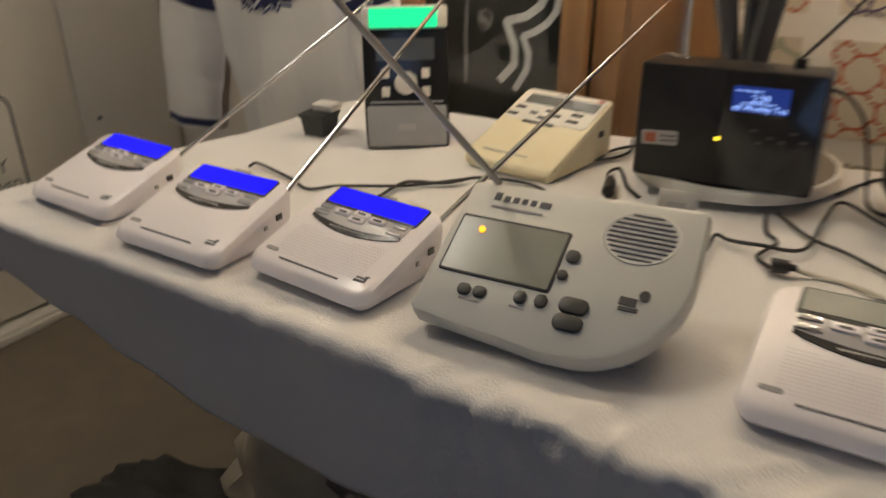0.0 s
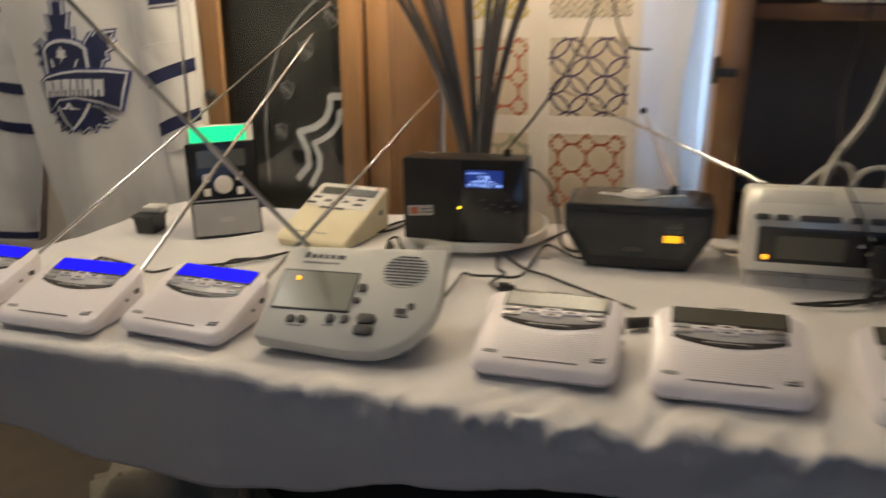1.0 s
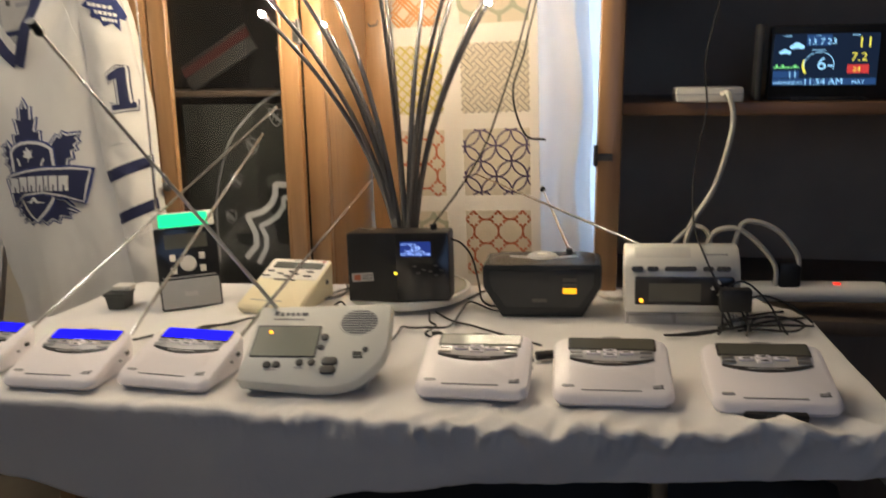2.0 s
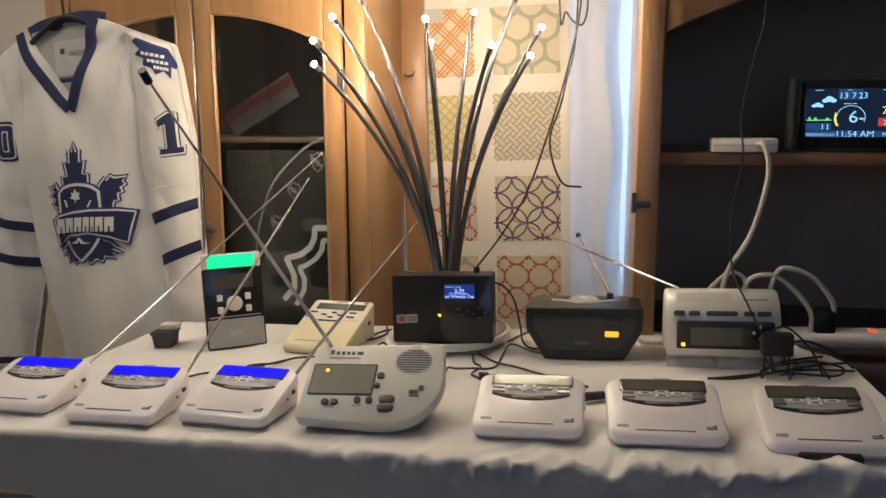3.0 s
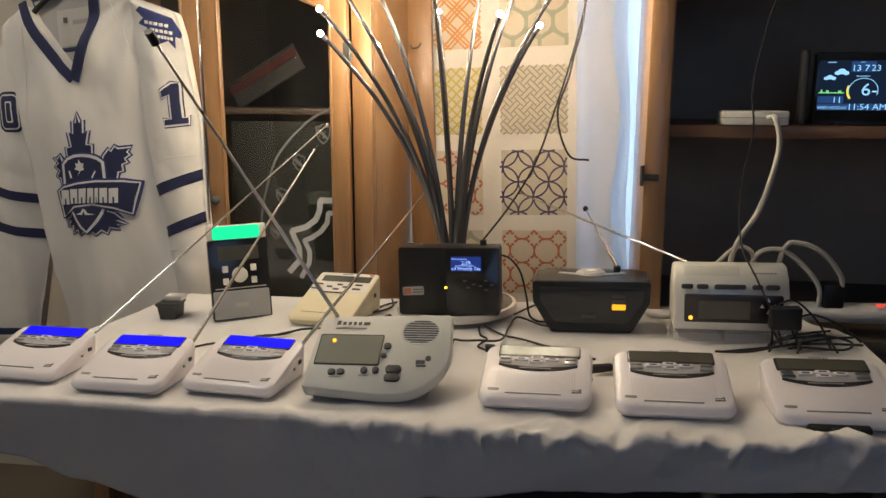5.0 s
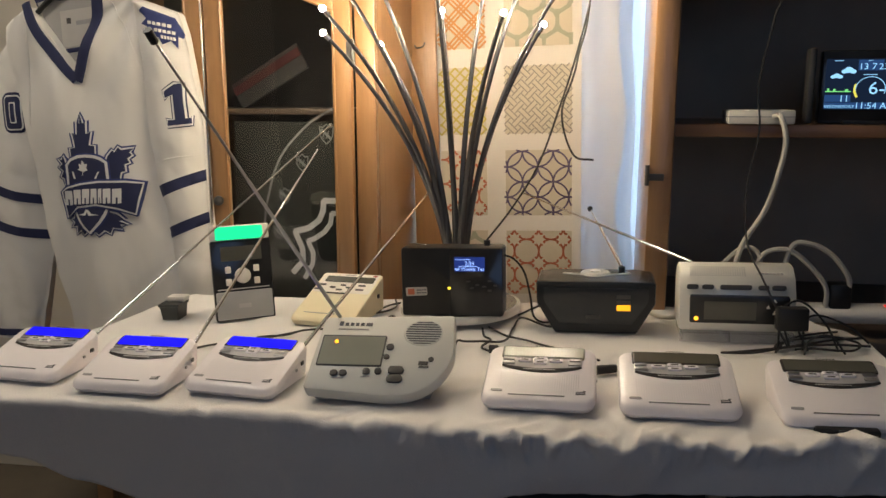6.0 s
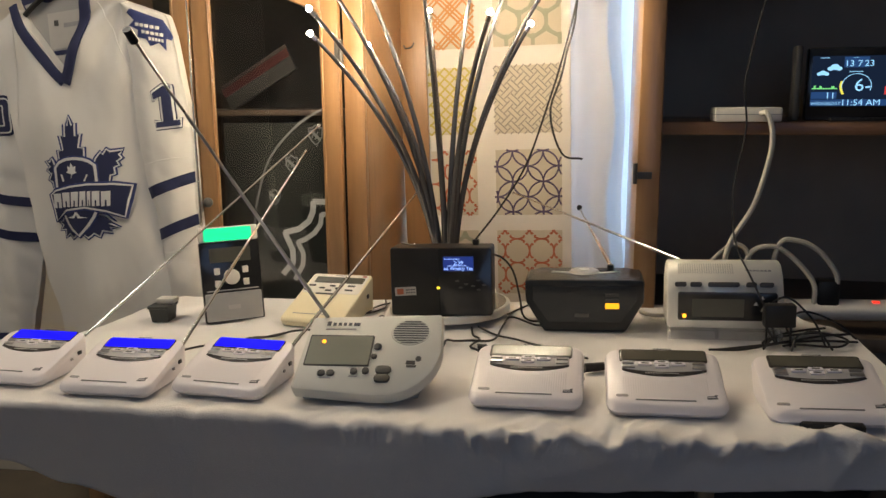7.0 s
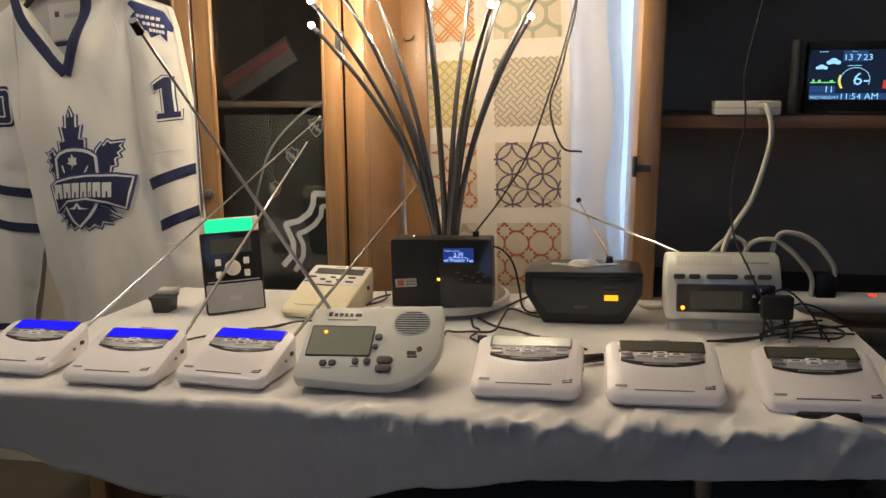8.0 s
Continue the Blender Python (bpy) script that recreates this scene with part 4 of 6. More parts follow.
for u in (-0.026, 0.0255):
    for v in (0.0733, 0.0965):
        part("button", plate(bmesh.new(), rrect(0.0105, 0.0125, 0.0015, 3, u, v), 0, 0.003, 0.001, G), CREAM_TOP, gr)
antenna(gr, local(gr, (-0.535, 0.345, 0.93)), local(gr, (-0.529, 0.36, 1.47)), 0.0024, 0.003)

# small dark case with a white lid
sm = thing("small_case", pose(-0.609, 0.306, T, 0, 0, 4) @ Matrix.Diagonal((0.7, 0.75, 0.84, 1)), "small dark open case with a white insert", "case")
bm = bmesh.new()
loops(bm, [[(-0.022, -0.02, 0), (0.022, -0.02, 0), (0.022, 0.025, 0), (-0.022, 0.025, 0)], [(-0.026, -0.024, 0.03), (0.026, -0.024, 0.03), (0.026, 0.028, 0.03), (-0.026, 0.028, 0.03)],
           [(-0.029, -0.027, 0.031), (0.029, -0.027, 0.031), (0.029, 0.031, 0.031), (-0.029, 0.031, 0.031)], [(-0.029, -0.027, 0.037), (0.029, -0.027, 0.037), (0.029, 0.031, 0.037), (-0.029, 0.031, 0.037)]])
part("case_body", bm, material("charcoal", (0.04, 0.045, 0.043), 0.5, 0, 0.2, 30), sm)
part("insert", B((0.006, 0.02, 0.043), (0.05, 0.034, 0.012), 0.003), CREAM_TOP, sm, "off-white insert")

# mirrored turntable, black radio and branching lamp
tt = thing("turntable", pose(-0.07, 0.4, T), "round silver-rimmed turntable tray", "turntable")
part("rim", plate(bmesh.new(), [(0.113 * math.cos(a), 0.113 * math.sin(a)) for a in (2 * math.pi * i / 64 for i in range(64))], 0.007, 0.0205, 0.002), SILVER, tt)
part("foot", cyl(bmesh.new(), (0, 0, 0.0005), (0, 0, 0.008), 0.07, n=40), BLACK, tt)
part("top_disc", plate(bmesh.new(), [(0.106 * math.cos(a), 0.106 * math.sin(a)) for a in (2 * math.pi * i / 64 for i in range(64))], 0.019, 0.0213, 0), material("polished_tray", (0.3, 0.28, 0.25), 0.15, 0.85, 0.1, 20), tt)

tab = thing("plastic_clip", pose(-0.089, 0.243, T, 0, 0, 3), "small grey plastic clip leaning against the turntable", "clip")
part("plate", B((0, 0, 0.0135), (0.04, 0.005, 0.029), 0.002, pose(0, 0, 0, -28)), KEY, tab)
part("mark", B((0, -0.0028, 0.0135), (0.018, 0.001, 0.005), 0, pose(0, 0, 0, -28)), INK_SOFT, tab)

bk = thing("black_radio", pose(-0.065, 0.2975, T + 0.0213, -3, 0, 2.0) @ Matrix.Diagonal((0.975, 1, 0.975, 1)), "black desktop radio with a small blue text display", "radio")
part("body", plate(bmesh.new(), rrect(0.184, 0.124, 0.005, 4, 0, 0.0622), -0.055, 0.0, 0.003, pose(0, 0, 0, 90)), BLACK, bk)
Fb = pose(0, 0, 0, 90)
part("front_panel", plate(bmesh.new(), rrect(0.0945, 0.12, 0.003, 3, 0.044, 0.0622), 0, 0.0012, 0.0005, Fb), BLACK_GLOSS, bk)
sc = part("display", plate(bmesh.new(), rrect(0.0545, 0.026, 0.0008, 2, 0.0325, 0.095), 0, 0.002, 0, Fb), SCREEN, bk, "lit blue text display")
letters("2:39", 0.0102, Fb @ pose(0.0325, 0.0932, 0.0024), SCREEN_TXT, sc, align="CENTER")
letters("ed Weekly Tes", 0.0086, Fb @ pose(0.0325, 0.0838, 0.0024), SCREEN_TXT, sc, align="CENTER")
part("text_bars", bars(bars(bmesh.new(), 0.0085, 0.1035, 9, 0.0018, 0.0012, 0.0013, Fb @ pose(0, 0, 0.0018)), 0.015, 0.0915, 12, 0.002, 0.001, 0.0008, Fb @ pose(0, 0, 0.0018)), SCREEN_TXT, sc, kind="stuff")
part("status_led", plate(bmesh.new(), rrect(0.0055, 0.0036, 0.001, 2, -0.0045, 0.0515), 0, 0.0024, 0, Fb), YELLOW, bk, "glowing yellow status light")
st = part("sticker", plate(bmesh.new(), rrect(0.039, 0.0155, 0.002, 3, -0.0625, 0.048), 0, 0.001, 0, Fb @ pose(0, 0, 0, 0, 0, 3)), TAG, bk, "pale sticker with a coral mark")
part("sticker_mark", plate(bmesh.new(), rrect(0.012, 0.0105, 0.001, 2, -0.072, 0.048), 0.001, 0.0016, 0, Fb @ pose(0, 0, 0, 0, 0, 3)), PRINTS["red"], st)
part("sticker_text", bars(bars(bmesh.new(), -0.06, 0.0505, 4, 0.0035, 0.002, 0.001, Fb @ pose(0, 0, 0.0008, 0, 0, 3)), -0.06, 0.0455, 4, 0.0035, 0.002, 0.001, Fb @ pose(0, 0, 0.0008, 0, 0, 3)), INK, st, kind="stuff")
for u, v in ((0.046, 0.058), (0.058, 0.055), (0.068, 0.065), (0.068, 0.048), (0.078, 0.057), (0.036, 0.052), (0.03, 0.064)):
    part("key", plate(bmesh.new(), rrect(0.007, 0.003, 0.001, 2, u, v), 0.001, 0.002, 0, Fb), KEY_DARK, bk)
part("jack", cyl(bmesh.new(), (0.06, 0.035, 0.1235), (0.06, 0.035, 0.134), 0.006, n=12), BLACK, bk)
antenna(bk, (-0.08, 0.045, 0.127), (-0.055, 0.043, 0.1235), 0.0016, 0.003)
part("side_cord", tube(bmesh.new(), curve_pts([(0.09, 0.03, 0.108), (0.11, 0.028, 0.1), (0.128, 0.03, 0.075), (0.138, 0.035, 0.03), (0.143, 0.04, -0.005), (0.158, 0.045, -0.018), (0.18, 0.05, -0.0185)], 8), 0.0019, n=7), CABLE, bk, "thin black cord at the side")
bm = bmesh.new()
tube(bm, curve_pts([(0.06, 0.035, 0.134), (0.104, 0.05, 0.19), (0.15, 0.075, 0.265), (0.185, 0.1, 0.36), (0.22, 0.115, 0.47), (0.25, 0.12, 0.6), (0.26, 0.12, 0.75)], 6), 0.0019, n=6)
part("aerial_wire", bm, CABLE, bk, "thin dark aerial wire running upward")

lamp = thing("branching_lamp", pose(-0.08, 0.437, T + 0.0213), "table lamp of bent grey metal stems with glowing bulbs", "lamp")
part("base", plate(bmesh.new(), [(0.045 * math.cos(a), 0.045 * math.sin(a)) for a in (2 * math.pi * i / 40 for i in range(40))], 0, 0.02, 0.006), STEEL, lamp)
part("collar", cyl(bmesh.new(), (0, 0, 0.02), (0, 0, 0.06), 0.022, 0.018, 24), STEEL, lamp)
TIPS = ((-0.222, 0.42, 1.387), (-0.274, 0.36, 1.355), (-0.313, 0.33, 1.315), (-0.314, 0.35, 1.272), (-0.207, 0.45, 1.246), (-0.102, 0.36, 1.341),
        (-0.094, 0.47, 1.3), (-0.015, 0.47, 1.348), (0.014, 0.37, 1.29), (0.063, 0.42, 1.376), (0.103, 0.44, 1.317), (0.083, 0.45, 1.269))
for k, (x, y, z) in enumerate(TIPS):
    # the tips keep their line of sight while they stand nearer or farther
    f_ = (y + 1.022) / 1.442
    tip = Vector((0.198 + (x - 0.198) * f_, y, 1.16 + (z - 1.16) * f_)) - Vector((-0.08, 0.437, T + 0.0213))
    an = 2 * math.pi * k / len(TIPS)
    foot = Vector((0.016 * tip.x / 0.2, 0.012 * math.sin(an), 0.05))
    ctl = Vector((foot.x + 0.12 * tip.x, foot.y + 0.3 * tip.y, foot.z + 0.56 * (tip.z - foot.z)))
    pts = [foot * (1 - t) ** 2 + ctl * 2 * t * (1 - t) + tip * t * t for t in (i / 22 for i in range(23))]
    stem = part("stem", tube(bmesh.new(), pts, 0.006, 0.0036, 10), STEM, lamp)
    d = (pts[-1] - pts[-2]).normalized()
    part("socket", cyl(bmesh.new(), tip - d * 0.008, tip + d * 0.004, 0.0046, n=12), CHROME, stem)
    part("bulb", ball(bmesh.new(), tip + d * 0.008, 0.0051, 12, 8), BULB, stem, "small glowing warm bulb")

# smoked clock radio
ck = thing("clock_radio", pose(0.1815, 0.288, T, 0, 0, 1), "smoked black clock radio with an orange lit digit", "clock radio")
sec = [(-0.07, 0.004), (-0.066, 0.0), (0.066, 0.0), (0.07, 0.004), (0.098, 0.052), (0.0985, 0.086), (0.094, 0.0905), (-0.094, 0.0905), (-0.0985, 0.086), (-0.098, 0.052)]
part("body", plate(bmesh.new(), sec, -0.085, 0.0, 0.005, pose(0, 0, 0, 90)), DARK_CLOCK, ck)
win = [(-0.06, 0.018), (0.06, 0.018), (0.086, 0.056), (0.086, 0.08), (-0.086, 0.08), (-0.086, 0.056)]
part("front_window", plate(bmesh.new(), win, 0, 0.002, 0.001, pose(0, 0, 0, 90)), SMOKE, ck)
part("lit_digit", plate(bmesh.new(), rrect(0.0225, 0.0095, 0.0005, 2, 0.046, 0.0466), 0, 0.0026, 0, pose(0, 0, 0, 90)), ORANGE, ck, "orange lit segment")
for v in (0.056, 0.065):
    part("unlit_segment", plate(bmesh.new(), rrect(0.0225, 0.006, 0.0005, 2, 0.046, v), 0, 0.0026, 0, pose(0, 0, 0, 90)), KEY_DARK, ck)
part("name_bar", plate(bmesh.new(), rrect(0.024, 0.006, 0.001, 2, -0.004, 0.03), 0, 0.0024, 0, pose(0, 0, 0, 90)), KEY_DARK, ck)
hood = bmesh.new()
loops(hood, [[(-0.094, 0.002, 0.089), (0.094, 0.002, 0.089), (0.094, 0.084, 0.089), (-0.094, 0.084, 0.089)], [(-0.07, 0.02, 0.0945), (0.07, 0.02, 0.0945), (0.074, 0.08, 0.0945), (-0.074, 0.08, 0.0945)]])
part("top", hood, DARK_CLOCK, ck)
part("top_disc", cyl(bmesh.new(), (0.0, 0.046, 0.0935), (0.0, 0.046, 0.098), 0.027, 0.023, 28), KEY, ck, "pale round top button")
part("disc_hub", cyl(bmesh.new(), (0.0, 0.046, 0.0975), (0.0, 0.046, 0.0995), 0.009, n=20), SILVER, ck)
for sx in (-1, 1):
    part("top_band", B((0.002 + sx * 0.036, 0.028, 0.0945), (0.046, 0.009, 0.003), 0.001, Matrix.Translation((0, 0, 0)) @ pose(0.002, 0.028, 0, 0, 0, sx * 16) @ pose(-0.002, -0.028, 0)), KEY, ck)
part("antenna_socket", cyl(bmesh.new(), (0.045, 0.065, 0.093), (0.045, 0.065, 0.103), 0.006, n=12), BLACK, ck)
an_ = antenna(ck, (0.045, 0.065, 0.102), local(ck, (0.166, 0.6, 0.925)), 0.0032, 0.0045)
part("antenna_knob", ball(bmesh.new(), local(ck, (0.166, 0.6, 0.925)), 0.0058), BLACK, an_)

# silver radio on a clear stand
stand = thing("acrylic_stand", pose(0.403, 0.27, T), "clear acrylic display stand under the silver radio", "stand")
for x in (-0.083, -0.01, 0.079):
    part("leg", B((x, 0.04, 0.0075), (0.004, 0.09, 0.013), 0.001), ACRYLIC, stand).visible_shadow = False
part("shelf", B((0, 0.04, 0.0162), (0.172, 0.094, 0.004), 0.001), ACRYLIC, stand).visible_shadow = False
part("apron", B((0, -0.009, 0.0085), (0.176, 0.003, 0.016), 0.001), ACRYLIC, stand).visible_shadow = False
sv = thing("silver_radio", pose(0.403, 0.268, T + 0.0185), "silver weather radio with curved top and dark display", "radio")
prof = [(0.0, 0.0), (0.085, 0.0), (0.088, 0.02), (0.085, 0.055), (0.07, 0.08), (0.05, 0.09), (0.03, 0.0885), (0.012, 0.075), (0.0, 0.05), (-0.004, 0.02)]
bm = bmesh.new()
prs = [(y, z * 1.13) for y, z in prof]
rings = []
for x, sc_ in ((-0.088, 0.95), (-0.085, 1.0), (0.085, 1.0), (0.088, 0.95)):
    rings.append([(x, 0.042 + (y - 0.042) * sc_, 0.05 + (z - 0.05) * sc_) for y, z in prs])
loops(bm, rings)
part("body", bm, SILVER, sv, smooth=50)
Fs = pose(0, -0.0035, 0.0, 92)
part("display_panel", plate(bmesh.new(), rrect(0.15, 0.0455, 0.003, 3, 0.0025, 0.0365), -0.004, 0.0025, 0.001, Fs), BLACK_GLOSS, sv)
part("display", plate(bmesh.new(), rrect(0.079, 0.03, 0.001, 2, -0.0115, 0.035), 0, 0.0032, 0, Fs), LCD_DARK, sv)
part("status_led", ball(bmesh.new(), Fs @ Vector((-0.0625, 0.0212, 0.003)), 0.0035), AMBER, sv, "glowing amber light")
for u, v in ((0.0547, 0.053), (0.0552, 0.0335), (0.0455, 0.0432), (0.0645, 0.0432)):
    part("arrow_key", plate(bmesh.new(), [(u - 0.003, v - 0.003), (u + 0.003, v - 0.003), (u, v + 0.003)], 0.002, 0.0038, 0, Fs), CREAM_TOP, sv)
Fk = pose(0, 0.0035, 0.0705, 68)
for u, w in ((-0.068, 0.018), (-0.0444, 0.018), (-0.002, 0.048), (0.0397, 0.016), (0.0626, 0.021)):
    part("button", plate(bmesh.new(), rrect(w, 0.0075, 0.003, 4, u, 0), -0.002, 0.0035, 0.0012, Fk), KEY_DARK, sv)
bm = bmesh.new()
Fg = pose(0, 0.021, 0.0928, 40)
for i in range(24):
    for j in range(6):
        box(bm, (-0.07 + 0.0036 * i, -0.0085 + 0.0034 * j, 0.0), (0.0015, 0.0015, 0.001), 0, Fg)
part("speaker_grille", bm, KEY, sv, kind="stuff")
part("caption", bars(bmesh.new(), 0.034, -0.004, 7, 0.0042, 0.0025, 0.0015, Fg), INK_SOFT, sv, kind="stuff")
antenna(sv, (-0.066, 0.06, 0.1), local(sv, (0.03, 0.62, 0.955)), 0.003, 0.003)

# black charger lying half under the last radio
adapter = thing("power_adapter", pose(0.472, -0.076, T, 0, 0, -2), "flat black power adapter under a radio's front edge", "adapter")
part("case", B((0, 0, 0.005), (0.07, 0.03, 0.009), 0.003), BLACK, adapter)
part("rating_label", B((0.005, -0.0152, 0.0065), (0.03, 0.0012, 0.004)), KEY_DARK, adapter)

# ---- hanging jersey ----
jer = thing("hockey_jersey", pose(0, 0.55, 0), "white hockey jersey with navy stripes and crest, hanging", "jersey")
BODY_L = [(0.58, -1.018), (0.671, -1.026), (0.806, -1.05), (0.912, -1.064), (1.0, -1.075), (1.18, -1.095), (1.337, -1.105)]
BODY_R = [(0.58, -0.715), (0.744, -0.725), (0.86, -0.735), (1.0, -0.735), (1.15, -0.725), (1.343, -0.7)]
# the upper edge: shoulder, neck opening with its V, shoulder
BODY_TOP = [(-1.105, 1.337), (-1.036, 1.376), (-0.93, 1.222), (-0.842, 1.405), (-0.7, 1.35)]
SLEEVE_R = [(1.372, -0.785, -0.755), (1.345, -0.79, -0.684), (1.3, -0.79, -0.672), (1.2, -0.79, -0.66), (1.11, -0.785, -0.65), (1.0, -0.772, -0.652), (0.95, -0.758, -0.652), (0.88, -0.75, -0.65), (0.745, -0.74, -0.654), (0.6, -0.735, -0.66)]
SLEEVE_L = [(1.36, -1.07, -1.03), (1.33, -1.13, -1.025), (1.27, -1.185, -1.045), (1.1, -1.225, -1.06), (0.95, -1.265, -1.075), (0.82, -1.29, -1.095), (0.61, -1.31, -1.15)]


def straight(pairs, x):
    """The value at x on straight lines between (x, value) pairs."""
    if x <= pairs[0][0]:
        return pairs[0][1]
    for (a, va), (b, vb) in zip(pairs, pairs[1:]):
        if x <= b:
            return va + (vb - va) * (x - a) / (b - a)
    return pairs[-1][1]


def body_y(x, z):
    """The front of the body: a soft curve with folds that fan out from both shoulders."""
    u = min(1, max(0, (x - ease(BODY_L, z)) / (ease(BODY_R, z) - ease(BODY_L, z))))
    y = 0.006 - 0.022 * math.sin(math.pi * u) ** 0.8
    for ax, az, freq, ph, amp in ((-0.765, 1.4, 11.0, 0.6, 0.0068), (-1.06, 1.4, 9.0, 2.0, 0.006)):
        r, th = math.hypot(x - ax, z - az), math.atan2(x - ax, az - z)
        wander = 1.3 * noise.noise((x * 4 + ax, z * 3, 1.0))
        y += amp * min(1, r / 0.16) * max(0.25, 1 - r / 0.75) * math.sin(freq * th + ph + wander)
    low = max(0, 1 - (z - 0.58) / 0.42)
    y += 0.012 * low * math.sin(x * 38 + 1.4 + 1.5 * noise.noise((x * 3, z * 2, 6.0)))
    return y + 0.0035 * noise.noise((x * 13, z * 7, 4.0)) + 0.0012 * noise.noise((x * 40, z * 26, 2.0))


def sleeve_y(rows, seed, deep):
    """The front of a sleeve: a flattened tube with long folds and soft cross creases."""
    left_, right_ = sorted((a, b) for a, b, c in rows), sorted((a, c) for a, b, c in rows)

    def y_at(x, z):
        l_, r_ = straight(left_, z), straight(right_, z)
        u = min(1, max(0, (x - l_) / (r_ - l_)))
        y = 0.012 - deep * math.sin(math.pi * min(0.97, max(0.03, u))) ** 0.6
        y += 0.006 * noise.noise((x * 22 + seed, z * 4, seed)) + 0.0035 * crease(x * 10 + z * 7, z * 11, seed + 3) - 0.002
        return y + 0.001 * noise.noise((x * 50, z * 40, seed))
    return y_at


def hung(rows_at, y_at, back, nu, nz):
    """Cloth with a front of its own shape and a flat back; rows_at(u, v) gives x and z."""
    bm = bmesh.new()
    fr, bk_ = [], []
    for k in range(nz + 1):
        a, b = [], []
        for i in range(nu + 1):
            x, z = rows_at(i / nu, k / nz)
            a.append(bm.verts.new((x, y_at(x, z), z)))
            b.append(bm.verts.new((x, back, z)))
        fr.append(a), bk_.append(b)
    for k in range(nz):
        for i in range(nu):
            bm.faces.new((fr[k][i], fr[k][i + 1], fr[k + 1][i + 1], fr[k + 1][i]))
            bm.faces.new((bk_[k][i], bk_[k + 1][i], bk_[k + 1][i + 1], bk_[k][i + 1]))
    for k in range(nz):
        for i in (0, nu):
            bm.faces.new((fr[k][i], fr[k + 1][i], bk_[k + 1][i], bk_[k][i]))
    for i in range(nu):
        for k in (0, nz):
            bm.faces.new((fr[k][i], fr[k][i + 1], bk_[k][i + 1], bk_[k][i]))
    return bm


def body_place(u, v):
    x_top = -1.105 + 0.405 * u
    z = 0.58 + (straight(BODY_TOP, x_top) - 0.58) * v
    x = ease(BODY_L, z) + (ease(BODY_R, z) - ease(BODY_L, z)) * u
    return x + (x_top - x) * max(0, v - 0.75) * 4, z


def sleeve_place(rows):
    lo, hi = rows[-1][0], rows[0][0]
    left_, right_ = sorted((a, b) for a, b, c in rows), sorted((a, c) for a, b, c in rows)

    def place(u, v):
        z = lo + (hi - lo) * v
        return straight(left_, z) + (straight(right_, z) - straight(left_, z)) * u, z
    return place


right_y, left_y = sleeve_y(SLEEVE_R, 5.0, 0.034), sleeve_y(SLEEVE_L, 9.0, 0.03)
body = part("body", hung(body_place, body_y, 0.022, 120, 130), JERSEY, jer, smooth=80)
right = part("sleeve", hung(sleeve_place(SLEEVE_R), right_y, 0.024, 40, 120), JERSEY, jer, smooth=80)
left = part("sleeve", hung(sleeve_place(SLEEVE_L), left_y, 0.024, 40, 120), JERSEY, jer, smooth=80)


def laid(name, pts, y_at, lift, mat, parent, label="", cuts=2):
    """A stitched piece of cloth with the outline pts that lies on a folded surface."""
    bm = bmesh.new()
    bm.faces.new([bm.verts.new((x, 0, z)) for x, z in pts])
    bm.normal_update()
    bmesh.ops.triangulate(bm, faces=bm.faces[:])
    for _ in range(5):
        long_edges = [e for e in bm.edges if e.calc_length() > 0.009 * (1 if cuts > 1 else 2)]
        if not long_edges:
            break
        bmesh.ops.subdivide_edges(bm, edges=long_edges, cuts=1)
        bmesh.ops.triangulate(bm, faces=bm.faces[:])
    rim_edges = [e for e in bm.edges if e.is_boundary]
    for v in bm.verts:
        v.co.y = y_at(v.co.x, v.co.z) - lift
    out = bmesh.ops.extrude_edge_only(bm, edges=rim_edges)
    for v in out["geom"]:
        if isinstance(v, bmesh.types.BMVert):
            v.co.y += lift + 0.001
    return part(name, bm, mat, parent, label, smooth=80)


def band(parent, rows, y_at, z0, z1, slant, sag=0.0):
    """A navy stripe right across a sleeve."""
    left_, right_ = sorted((a, b) for a, b, c in rows), sorted((a, c) for a, b, c in rows)
    lo, hi = [], []
    for i in range(21):
        u = i / 20
        for z, out in ((z0, lo), (z1, hi)):
            zz = z + slant * (u - 0.5) - sag * math.sin(math.pi * u)
            out.append((straight(left_, zz) + (straight(right_, zz) - straight(left_, zz)) * (0.01 + 0.98 * u), zz))
    return laid("stripe", lo + hi[::-1], y_at, 0.0014, NAVY, parent, "navy blue stripe", 1)


for z in (0.976, 0.884):
    band(right, SLEEVE_R, right_y, z, z + 0.024, 0.036)
for z in (0.955, 0.872):
    band(left, SLEEVE_L, left_y, z, z + 0.022, -0.04, 0.006)
band(left, SLEEVE_L, left_y, 0.616, 0.632, 0.0)
left.location.y = 0.05
# raised seams: raglan lines, elbow seams
for parent, y_at, pts in ((right, right_y, [(-0.778, 1.03), (-0.715, 1.045), (-0.658, 1.05)]), (right, right_y, [(-0.745, 0.84), (-0.7, 0.845), (-0.658, 0.862)]),
                          (body, body_y, [(-0.835, 1.39), (-0.79, 1.28), (-0.765, 1.2), (-0.768, 1.1)]), (body, body_y, [(-1.04, 1.36), (-1.06, 1.25), (-1.072, 1.12)])):
    line = curve_pts([(x, 0, z) for x, z in pts], 12)
    part("seam", tube(bmesh.new(), [(p.x, y_at(p.x, p.z) - 0.0004, p.z) for p in line], 0.0011, n=6), JERSEY, parent)


